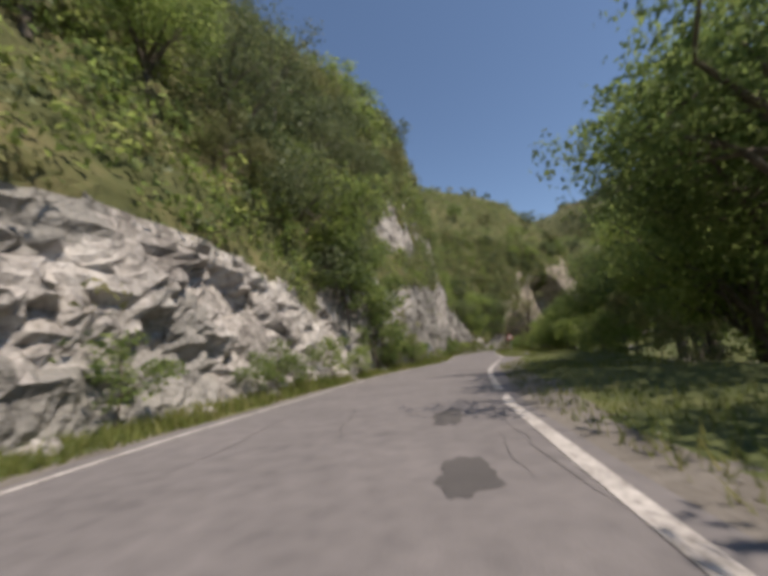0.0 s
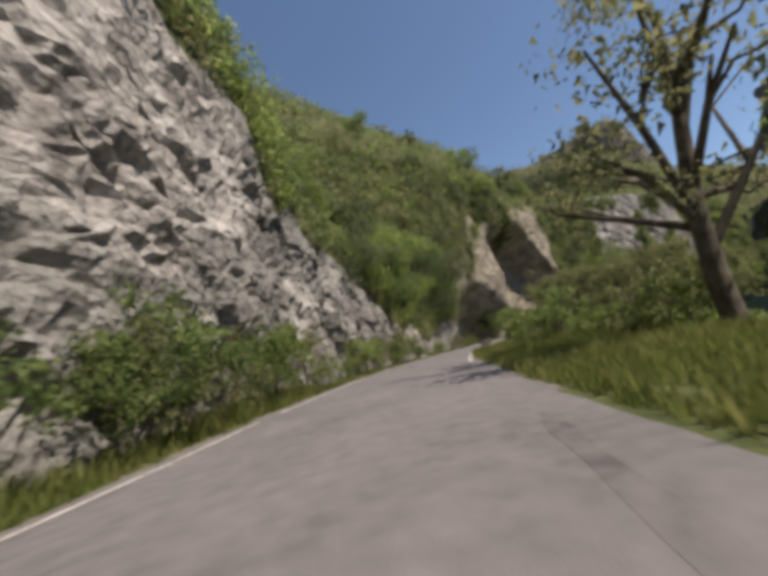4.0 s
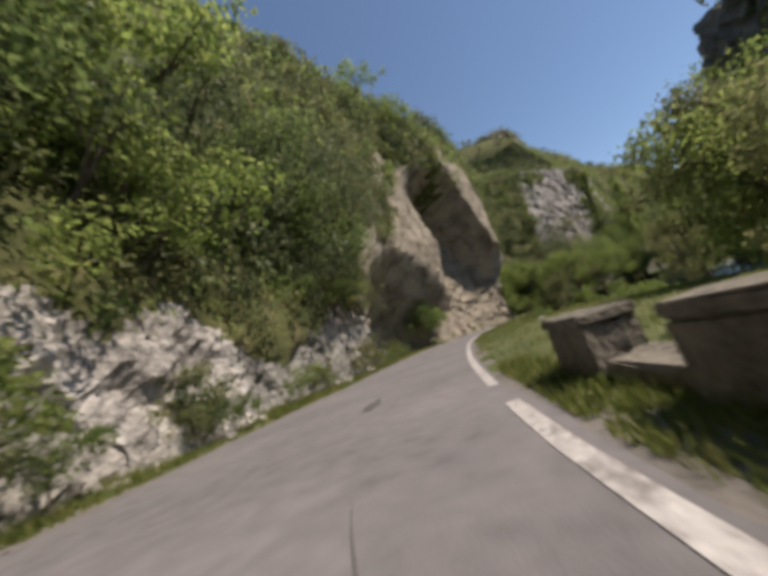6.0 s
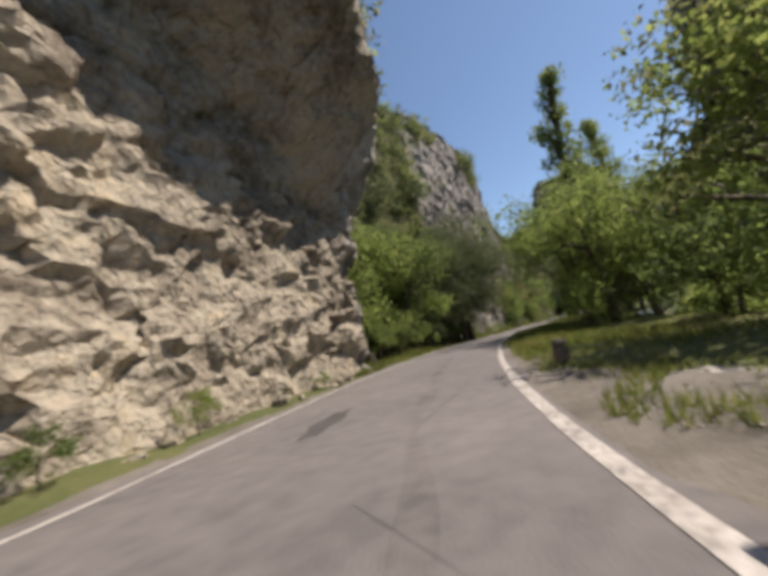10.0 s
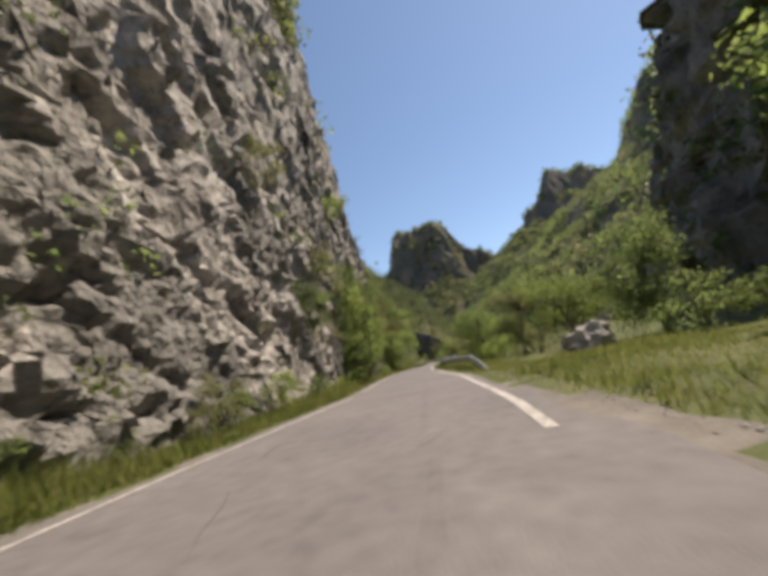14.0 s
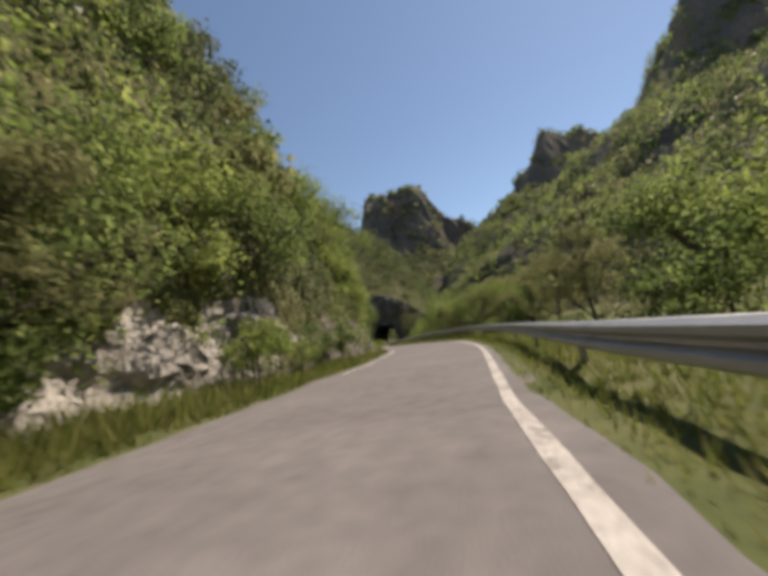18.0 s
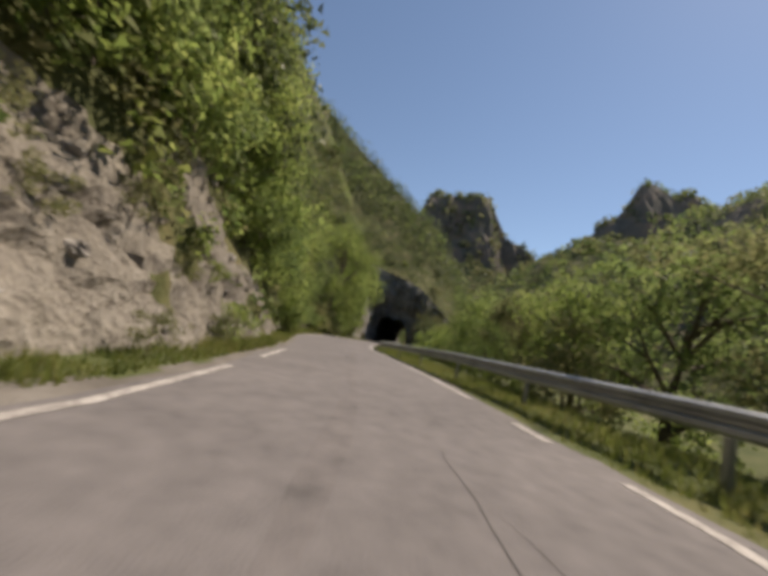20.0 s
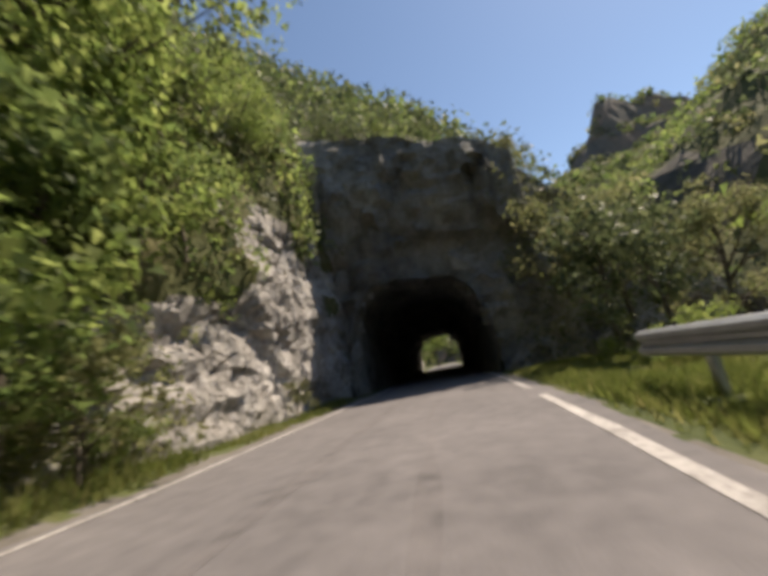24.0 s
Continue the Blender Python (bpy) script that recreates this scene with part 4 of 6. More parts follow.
SHADY = [make_tree("broadleaf_tree", 46 + k, 11, 4.4, 0.03, LEAF_MID, 26000, 0.145, "tall dense broadleaf tree leafy down to the ground") for k in range(2)]
WILLOW = [make_tree("willow", 41 + k, 7, 2.7, 0.05, LEAF_OLIVE, 8000, 0.13, "olive green willow thicket on the river bank", "spray", 0.8) for k in range(3)]
POPLAR = [make_tree("poplar", 51, 19, 3.0, 0.12, LEAF_BRIGHT, 18000, 0.22, "tall slender poplar by the river", "spire", 0.8)]
OPEN = [make_tree("broadleaf_tree", 66, 11, 4.0, 0.2, LEAF_BRIGHT, 19000, 0.155, "spreading tree with dark forked limbs in spring leaf", "round", 0.85)]
RUSTY = [make_tree("broadleaf_tree", 61, 7, 2.6, 0.1, LEAF_RUST, 3600, 0.16, "small tree with rusty young leaves on the rock", "spray", 0.8)]
THIN = [make_tree("broadleaf_tree", 71, 11, 3.4, 0.25, LEAF_OLIVE, 3200, 0.17, "thin-leaved tree with bare branches showing", "spray", 1.0)]
BUSH = [make_tree("bush", 81 + k, 2.0, 1.2, 0.05, m, 1350, 0.105, lab, "spray", 0.7, "bush", True) for k, (m, lab) in enumerate(((LEAF_MID, "dense green bush at the foot of the rock"), (LEAF_BRIGHT, "bright green bush on the verge"), (LEAF_DARK, "dark evergreen bush on a rock ledge"), (LEAF_OLIVE, "grey-green scrub bush on stony ground")))]
BROOM = [make_tree("broom_bush", 91, 1.8, 1.1, 0.1, FLOWER, 700, 0.13, "broom bush in yellow bloom above the rock", "spray", 0.7, "bush", True)]
SLOPE = {k: [make_tree(n_, 131 + 7 * i + j, h_, r_, 0.08, m, 1500, 0.36, lab, small=True) for j in range(3)] for i, (k, n_, h_, r_, m, lab) in enumerate((("o", "evergreen_oak", 7, 2.9, LEAF_DARK, "dark evergreen oak high on the rocky slope"), ("b", "broadleaf_tree", 8, 3.1, LEAF_MID, "broadleaf tree high on the rocky slope"), ("w", "small_tree", 7, 2.8, LEAF_OLIVE, "olive green scrub tree on the rocky slope"), ("f", "broadleaf_tree", 8, 3.0, LEAF_BRIGHT, "fresh green tree high on the rocky slope")))}
KINDS = {"b": BROAD, "f": FRESH, "o": OAK, "w": WILLOW, "p": POPLAR, "r": RUSTY, "t": THIN, "y": BROOM, "l": OPEN, "g": GREAT, "h": SHADY}
NATURAL = {"b": 8, "f": 8, "o": 7, "w": 7, "p": 19, "r": 7, "t": 11, "y": 1.8, "l": 11, "g": 12, "h": 11}


def plant(text):
    """Rows of: kind, metres along, metres right, foot height, height."""
    for n, row in enumerate(text.strip().splitlines()):
        k, *v = row.split()
        s, l, z, h = map(float, v[:4])
        place(KINDS[k][n % len(KINDS[k])], s, l, z - 0.1, h / NATURAL[k], group="trees along the road")


# the river side
plant("""
h 7.0 6.5 -0.4 9.6
b 0.6 6.6 -0.2 7.5
b 10.6 8.8 -0.6 9
h 13.6 11.4 -0.8 11
h 35.4 15.4 -1.4 15
f 17 10.8 -1.2 11
b 36 18 -1.7 17
f 39.5 18.5 -1.7 16
b 43 18.5 -1.7 13.5
f 19 11.6 -1.2 9.5
f 23.5 11.8 -1.2 10
b 15 13 -1.4 13
f 20 13.5 -1.6 12
b 26 15.5 -1.6 12
b 31 14.5 -1.8 11
f 34 9.8 -0.8 5.5
w 29 9.6 -0.8 4.4
f 37 9.0 -0.5 6.5
b 42 8.5 -0.5 6
f 47 9.5 -0.6 6.5
b 52 9.0 -0.8 6
t 57 6.0 -0.5 10.5
w 62 8.0 -0.9 3.6
w 64.5 6.8 -0.7 3.4
w 67 6.4 -0.8 3.6
w 69.5 5.8 -0.9 4.0
w 72.5 5.6 -1.1 4.6
w 66.5 9.2 -1.4 4.4
w 71 8.8 -1.6 5
w 77.5 6.4 -1.2 4.8
w 75 7.0 -1.6 5
w 80 7.4 -1.2 4.8
w 85 9.8 -1.0 6
f 88 11 -1.2 8.6
f 84 9.2 -1.0 6.4
w 101 14 -2 5
w 92 11 -1.4 4
""")
plant("""
w 118.5 6.4 -1.2 4
f 124 6.6 -0.9 7.8
t 126.5 7.6 -0.8 10
w 121.5 6.2 -1 4.4
f 134 8.8 -0.6 7
f 135.4 5.4 -0.2 7
f 139 5.2 -0.2 7.2
b 138 7.8 -0.3 7.5
b 142 7.0 -0.2 9.5
f 145 7.6 -0.3 8.5
b 148 8.2 -0.2 8.5
w 140 6.2 -0.2 4
w 150 9 -0.3 5
p 150.5 8.0 -0.2 20
p 153.5 9.2 -0.2 17
f 161.5 9.2 -0.2 10
f 165 11.5 -0.4 9
""")
plant("""
b 176 11 -0.8 6.5
f 181 9.4 -1.2 6
b 187 8.4 -1.6 7.5
w 184 6.8 -1.2 5
f 190 7.6 -1.6 5
b 195 6.4 -1.3 6.8
f 199 6.8 -1.5 6
w 202 6.0 -1.3 5
b 206 7.4 -1.6 7
f 209 7.8 -1.7 7.2
b 213 7.8 -1.6 7.2
f 218 7.6 -1.6 6.6
b 223 7.6 -1.3 6.4
w 228 7.2 -1.1 5.4
w 231.5 7.0 -1.0 5
b 235 7.4 -1.1 5.6
f 239 7.6 -1.1 5.8
w 242 7.4 -1.1 5.6
b 245 7.2 -1.2 6.2
f 248.5 6.6 -1.3 5.8
w 252 6.4 -1.3 5
w 237 6.6 -1.1 3.6
w 247 5.8 -1.1 3.6
b 256 7.0 -1.3 6
f 261 8.4 -1.4 7
b 265 8.2 -1.4 7.4
f 270 8.2 -1.3 6.6
w 276 7.4 -1.1 4.4
f 283 8.4 -1.2 4.6
b 290 9.0 -1.2 5
""")
# the rock side
plant("""
o 14.5 -7.2 3.4 7
f 17 -6.4 3.0 7.5
o 19 -6.6 5 6
o 17.4 -9.2 12.6 7.5
o 12.4 -8.4 9 6.5
o 20.4 -8.4 11.5 6.5
o 25.8 -7.6 11.4 6.5
f 8.6 -8.2 8.2 5.5
f 5.6 -8.6 8.6 6
f 15.6 -7.6 8 4
w 11 -7.6 6.2 4
o 20.4 -6.6 6.4 4.5
o 27 -9.8 17 6.5
o 34 -9.4 19 5.5
o 41 -8.6 17.5 5
o 47 -8.4 14.5 5.5
f 52 -7.4 10.5 6.5
b 56 -8.2 11 7
f 60.5 -7.2 8.6 6.5
o 63 -8.2 9 6
b 67 -9 9.8 5.5
f 71 -9 9.4 5
o 73.5 -7.2 4.8 6
f 75.5 -6.6 3.4 7.5
b 77.5 -6.3 2.6 7.5
o 79.5 -6.6 2.8 8
f 81 -6.2 2.4 7
f 82.5 -6.6 3.2 10.5
o 85 -6.9 3.4 9.5
b 87.5 -6.6 3.2 9.5
o 90 -6.6 3.6 9.5
b 92 -5.2 3.4 8
o 94 -5.2 3.8 8.5
w 95.4 -4.9 3.4 6.5
y 92.5 -5.6 3.4 1.7
y 95.0 -5.9 1.0 1.2
o 97 -7.4 12 6
r 96 -7.2 9 4
""")
plant("""
f 138.5 -7.6 0.1 9
f 141.5 -7.2 0.1 10.5
b 144.5 -7.0 0.1 10
f 147.5 -6.8 0.1 10
o 150.5 -6.4 0.1 9
g 157.4 -4.4 0.1 14
g 156.2 -4.9 0.1 11.5
o 157 -4.8 0.1 6
o 155.6 -5.4 0.1 9
o 153 -5.2 0.1 8.5
g 156 -5.6 0.1 12
w 161.4 -5.6 8.5 3.5
b 187.5 -5.2 1.0 4.5
f 188.8 -5.0 2.2 4.4
o 192 -4.6 4.4 3.6
o 194.5 -4.8 4.8 4
b 197 -5.6 6.8 6.5
o 199.5 -6 6.6 7
r 201 -6 10 5
w 203 -6.2 7 5
r 208.5 -7.4 5.6 7
r 211 -6.8 2.0 6.5
f 213 -6.2 0.1 5
f 209.6 -5.2 0.1 4.2
b 211.4 -5.3 0.1 4.6
f 207.8 -5.6 1.5 4.5
w 214.6 -5.2 0.1 4
b 216 -6.4 0.2 6
f 219 -6.6 0.6 6.5
b 223 -6.6 1.2 6
b 227 -7.4 3.4 5.5
f 232 -7.6 5.0 7
f 235.5 -6.8 4.8 7
f 239.5 -4.9 3.0 4.5
b 241 -5.0 3.4 5
f 242.6 -5.2 3.8 5
b 244 -5.6 4.4 6
f 246 -5.6 4.2 6
f 248.2 -5.8 4.4 6.5
f 250.6 -6.2 4.4 6.5
b 253 -6.4 3.6 7
f 237.6 -5.2 3.4 5
b 238.5 -6.6 5.0 8
f 241.5 -6.6 4.6 8.5
f 244.5 -6.6 4.2 8
b 247 -6.8 4.2 8
f 249.5 -7.8 5.4 7.5
f 252.5 -7.8 4.8 7.5
b 239.5 -9 9 7
f 245.5 -9.2 8.6 7
o 241 -11.6 14 6.5
f 247 -11.8 13.6 7
b 251 -11 11 7
f 236 -11.4 13.5 6.5
w 243.6 -12.6 17 6
b 249.6 -13.4 17.5 6.5
f 255 -10.6 9.5 7.5
b 232.5 -10.4 11.5 6.5
o 238.4 -13.4 19 6
b 243 -9.6 9.5 7
f 237 -9.4 9.5 7
f 248 -9.6 8.5 7.5
""")
plant("""
b 256 -7.0 0.6 8
f 260 -7.2 0.3 8
o 258 -9.4 5 6
f 264 -7.2 0.2 8.5
b 268 -7.4 0.2 8.5
o 266 -10 6 6
o 272 -8.4 0.6 9
l 278.5 -5.4 0.1 13
f 281 -8.6 1.5 9
f 290 -7.6 4.5 7
f 287 -6.7 0.8 9.5
f 289 -6.5 2.4 8
f 291.5 -6.2 4.6 6
f 294 -5.6 6.6 4.5
b 296.5 -5.2 8.4 3.4
f 293 -7.4 5.6 4.6
o 296.5 -7.0 10.4 3.8
o 303 -4.0 12.6 3.4
f 305 -1.5 13 3
b 306.5 2.0 12.4 3.2
o 308.5 0.5 14 4.5
o 312 -4 17 5
o 311 4.6 13 4
o 307 -7 15.6 4.6
o 316 -9 21 5
o 318 -1 20 5
w 303 5.0 8.6 3
o 309 -6 16 4
w 298.5 6.6 1.2 4.6
w 296 8 -0.6 4.6
b 358 -6 0 7
f 364 -2 0 8
b 362 4 0 7
f 352 6 0 5
""")

rng = np.random.default_rng(77)


def on_slope(s, z):
    """A foothold on the rock side."""
    return float(rock_side(np.array([s]), np.array([z]))[0])


# woods on the slope above
for _ in range(150):
    s = rng.uniform(-5, 298)
    top = np.interp(s, EXPOSED[:, 0], EXPOSED[:, 1])
    z = max(top + rng.uniform(0.5, 3), top + rng.uniform(0, 1) ** 1.3 * 30)
    if z > 50:
        continue
    k = rng.choice(["o", "o", "b", "w", "f"])
    place(SLOPE[k][rng.integers(3)], s, on_slope(s, z) - 0.6, z - 0.3, rng.uniform(3.2, 6) / NATURAL[k], group="trees on the slope")

# bushes: at the foot of the rock, on ledges, along the verge
for a, b_, n, lo, hi in ((-4, 14, 9, 0.5, 1.1), (14, 22, 5, 0.4, 0.8), (22, 30, 7, 0.5, 1.0), (30, 48, 9, 0.3, 0.7), (48, 62, 16, 0.6, 1.3), (62, 75, 13, 0.4, 1.0), (75, 78, 7, 0.6, 1.2), (78, 82, 5, 0.4, 0.8), (80, 97, 14, 0.3, 0.8), (97, 110, 4, 0.3, 0.6), (110, 134, 6, 0.2, 0.4), (134, 152, 14, 0.5, 1.1), (152, 159, 10, 0.7, 1.1), (160, 190, 16, 0.3, 0.7), (190, 212, 12, 0.4, 0.8), (212, 232, 12, 0.5, 1.0), (232, 250, 6, 0.2, 0.5), (256, 284, 34, 0.5, 1.2), (284, 288.6, 11, 0.5, 1.0), (288.5, 296, 4, 0.3, 0.5)):
    for _ in range(int(n * 0.85)):
        s = rng.uniform(a, b_)
        foot, edge = on_slope(s, 0), float(left_line(s)) - 0.5
        l = foot + rng.uniform(-0.2, 1) ** 1 * max(0.2, (edge - foot)) * 0.6
        place(BUSH[rng.choice([0, 0, 1, 3])], s, l, 0.02, rng.uniform(lo, hi), group="bushes along the rock foot")
for s, l, z, k, sc in ((109.6, -5.2, 0.2, 0, 1.8), (110.8, -4.9, 0.8, 1, 1.3), (110.2, -5.0, 1.8, 0, 1.3), (89.5, -5.5, 3.0, 2, 1.1), (91, -5.3, 2.9, 0, 1.2), (92.3, -5.0, 3.0, 3, 1.1), (93.4, -4.9, 3.1, 0, 1.1), (94.4, -4.8, 3.2, 2, 1.1), (95.4, -4.8, 3.0, 3, 1.0), (88, -5.7, 3.0, 0, 1.1), (86.5, -5.9, 3.0, 1, 1.1), (175.2, -5.0, 2.9, 2, 1.1), (176.2, -5.0, 3.0, 0, 1.2), (177, -5.0, 2.8, 2, 1.0), (178.4, -5.0, 4.6, 3, 1.2), (179.4, -4.9, 6.2, 3, 1.2), (178.6, -5.0, 2.4, 3, 0.8), (184, -4.6, 11.5, 1, 1.2), (172.4, -4.7, 9.0, 3, 0.9), (185.7, -4.15, 0.1, 0, 1.4), (186.5, -4.35, 0.3, 1, 1.5), (187.3, -4.25, 0.9, 0, 1.4), (184.4, -5.0, 0.0, 0, 0.7), (187.8, -4.7, 0.0, 0, 1.7), (188.6, -5.0, 0.2, 1, 1.8), (187.2, -4.7, 2.0, 1, 1.7), (188.5, -4.7, 2.4, 0, 1.7), (186.2, -4.8, 3.2, 1, 1.8), (28.2, -4.6, 0.0, 1, 0.75), (28.9, -4.7, 0.0, 0, 0.6), (27.2, -4.6, 0.0, 0, 0.7), (31.8, -4.4, 0.0, 0, 0.4), (33.0, -4.2, 0.0, 1, 0.4), (102, -5.5, 0.0, 1, 0.6), (103.2, -5.4, 0.0, 0, 0.5), (100.8, -5.6, 0.0, 3, 0.7), (99.6, -5.4, 0.0, 1, 0.5), (19.4, -4.9, 0.0, 0, 1.5), (16.6, -5.3, 2.2, 0, 1.6), (17.5, -5.4, 3.2, 2, 1.7), (15.8, -5.5, 3.6, 0, 1.6), (16.8, -5.7, 4.6, 2, 1.5), (18.2, -5.6, 4.2, 0, 1.6), (20.7, -4.9, 0.1, 1, 1.6), (19.9, -5.2, 1.6, 0, 1.6), (18.6, -5.4, 2.6, 1, 1.6), (21.8, -4.8, 0.0, 3, 1.3), (20.6, -5.3, 3.0, 0, 1.5), (286.4, -4.7, 0.0, 1, 1.5), (287.5, -4.6, 0.0, 0, 1.3), (288.6, -5.3, 2.0, 1, 1.5), (287.2, -5.5, 1.6, 0, 1.7), (289.8, -5.0, 3.0, 1, 1.4), (291, -4.9, 3.8, 0, 1.2), (286.2, -5.8, 1.4, 1, 1.8), (288.0, -5.6, 3.2, 1, 1.7), (285.2, -5.2, 0.2, 0, 1.6), (277.6, -4.8, 0.0, 0, 1.1), (278.9, -4.7, 0.0, 1, 1.2), (280.2, -4.8, 0.0, 0, 1.2), (276.4, -4.9, 0.0, 3, 1.1), (281.6, -4.8, 0.0, 1, 1.1), (138.6, -6.0, 0.0, 0, 1.3), (140.2, -6.2, 0.0, 1, 1.5), (142, -6.0, 0.0, 0, 1.4), (143.8, -5.9, 0.0, 1, 1.5), (145.6, -5.8, 0.0, 0, 1.3), (147.4, -5.7, 0.0, 2, 1.4), (149.2, -5.6, 0.0, 2, 1.4), (240.2, -4.5, 2.6, 1, 1.3), (241, -4.5, 3.0, 0, 1.3), (241.8, -4.4, 2.8, 1, 1.2), (242.6, -4.4, 2.9, 0, 1.2), (239.6, -4.5, 3.0, 0, 1.2), (243.4, -4.6, 3.2, 1, 1.2), (240.6, -4.8, 3.8, 0, 1.4), (244.3, -4.8, 3.4, 0, 1.2), (240, -3.55, 1.2, 3, 0.3), (241.5, -3.7, 1.6, 3, 0.35), (243, -3.55, 1.0, 3, 0.3), (244.4, -3.6, 1.1, 1, 0.3), (239.4, -3.9, 1.8, 3, 0.4), (242.2, -4.0, 2.2, 3, 0.4), (249.6, -4.6, 2.2, 0, 1.2), (250.6, -4.5, 1.4, 1, 1.2), (251.6, -4.6, 1.2, 0, 1.3), (252.8, -4.8, 1.2, 1, 1.2), (254, -4.9, 1.2, 0, 1.3), (255.4, -5.0, 1.0, 1, 1.2), (250, -4.8, 2.8, 1, 1.5), (252, -5.1, 2.4, 0, 1.5), (254.6, -5.3, 2.2, 1, 1.5), (248.6, -4.7, 2.8, 1, 1.2), (296, 4.9, 0.3, 2, 1.8), (294.5, 5.6, 0.1, 2, 1.6), (298.0, 4.6, 2.2, 3, 1.7), (297.6, 6.2, 1.2, 2, 1.8)):
    place(BUSH[k], s, l, z, sc, group="bushes on the rock ledges")
for _ in range(95):
    s = rng.uniform(12, 296)
    l = float(bank(s)) + rng.uniform(0.3, 4.0)
    if 86 < s < 104 and l < 8:
        continue
    place(BUSH[rng.choice([0, 1, 1, 3])], s, l, float(ground_height(np.array([s]), np.array([l]), np.zeros((1, 3)))[0]) - 0.1, rng.uniform(0.5, 1.3), group="bushes on the river bank")
for k in range(26):
    s = 31 + k * 0.85
    place(BUSH[(1, 1, 0, 1)[k % 4]], s, 6.9 + 0.9 * math.sin(k * 2.1) + 0.3 * (k % 3), -0.2, rng.uniform(1.0, 1.7), group="bushes on the river bank")
drop_kind(sum(SLOPE.values(), []) + BROAD + FRESH + OAK + WILLOW + POPLAR + OPEN + GREAT + SHADY + RUSTY + THIN + BUSH + BROOM)

# ---------------- creepers and scrub on the rock, woods far off ----------------
fa = np.linalg.norm(np.cross(e1, e2), axis=1) / 2
open_face = np.clip(1.15 - fm, 0.0, 1.0)
ivy = np.clip(np.minimum((fp[:, 0] * 0 + sf[rf].mean(1) - 183) / 3, (200 - sf[rf].mean(1)) / 2), 0, 1) * np.clip((zf[rf].mean(1) - 2.0) / 1.5, 0, 1) * np.clip((9.5 - zf[rf].mean(1)) / 2, 0, 1)
tufts = (soft_noise(fp, 2.2, 90) + 0.5 * soft_noise(fp, 0.8, 91) > 0.42) * 0.35 * (sf[rf].mean(1) > -5)
shade_ok = np.where((sf[rf].mean(1) > 98) & (sf[rf].mean(1) < 134), 0.12, 1.0)
weight = fa * np.clip(np.maximum(open_face**2, np.maximum(ivy, tufts * shade_ok)) - 0.03, 0, 1)
weight *= np.where(zf[rf].mean(1) > 32, 0.45, 1.0) * (sf[rf].mean(1) > -8) * (sf[rf].mean(1) < 300) * (zf[rf].mean(1) > 0.2)
clumps = rng.choice(len(rf), 13000, p=weight / weight.sum())
out_n = fn[clumps] * np.sign((fn[clumps, :2] * (at_road(sf[rf[clumps]].mean(1), 0.0)[:, :2] - fp[clumps, :2])).sum(1))[:, None]
height_of = zf[rf[clumps]].mean(1)
per = 18
sizes = np.repeat(np.interp(height_of, [0, 8, 20, 50], [0.15, 0.2, 0.34, 0.5]), per)
spread_r = np.repeat(np.interp(height_of, [0, 8, 20, 50], [0.38, 0.5, 0.9, 1.5]), per)
dirs = rng.normal(size=(len(sizes), 3))
dirs /= np.linalg.norm(dirs, axis=1)[:, None]
cen = np.repeat(fp[clumps] + out_n * 0.15, per, 0) + dirs * (spread_r * rng.uniform(0.2, 1, len(sizes)) ** 0.5)[:, None] * (1, 1, 0.8) + np.repeat(out_n, per, 0) * spread_r[:, None] * 0.35
shade = rng.choice(4, len(clumps), p=[0.34, 0.3, 0.26, 0.1])
for k, (nm, m) in enumerate((("creeper", LEAF_MID), ("scrub", LEAF_OLIVE), ("evergreen_scrub", LEAF_DARK), ("fresh_scrub", LEAF_BRIGHT))):
    sel = np.repeat(shade == k, per)
    v, f = leaves(cen[sel], sizes[sel], rng, np.repeat(out_n, per, 0)[sel])
    tagged(link_mesh(nm, v, f, m), ("mixed green creepers", "grey-green scrub", "dark evergreen scrub", "fresh green scrub")[k] + " growing over the limestone slope", "scrub", kind="stuff")

# ivy curtain over the bulging wall
ivy_w = fa * np.clip(ivy + 0.5 * soft_noise(fp, 2.5, 98) * (ivy > 0), 0, 1)
clumps = rng.choice(len(rf), 1500, p=ivy_w / ivy_w.sum())
toward = at_road(sf[rf[clumps]].mean(1), 0.0) - fp[clumps]
toward[:, 2] = 0
toward /= np.linalg.norm(toward, axis=1)[:, None]
per = 40
rad = np.repeat(rng.uniform(0.3, 0.8, len(clumps)), per)
dirs = rng.normal(size=(len(rad), 3)) + np.repeat(toward, per, 0) * 0.6
dirs /= np.linalg.norm(dirs, axis=1)[:, None]
cen = np.repeat(fp[clumps], per, 0) + dirs * (rad * rng.uniform(0.5, 1.05, len(rad)))[:, None] * (1, 1, 1.4)
tone = np.digitize(soft_noise(fp[clumps], 3.0, 99) + rng.normal(0, 0.4, len(clumps)), [-0.1, 0.5])
for k, (m, lab) in enumerate(((LEAF_DARK, "dark"), (LEAF_MID, "mid green"), (LEAF_BRIGHT, "fresh"))):
    sel = np.repeat(tone == k, per)
    v, f = leaves(cen[sel], 0.16, rng, dirs[sel])
    tagged(link_mesh("ivy", v, f, m), lab + " ivy curtain hanging over the rock wall", "ivy", kind="stuff")

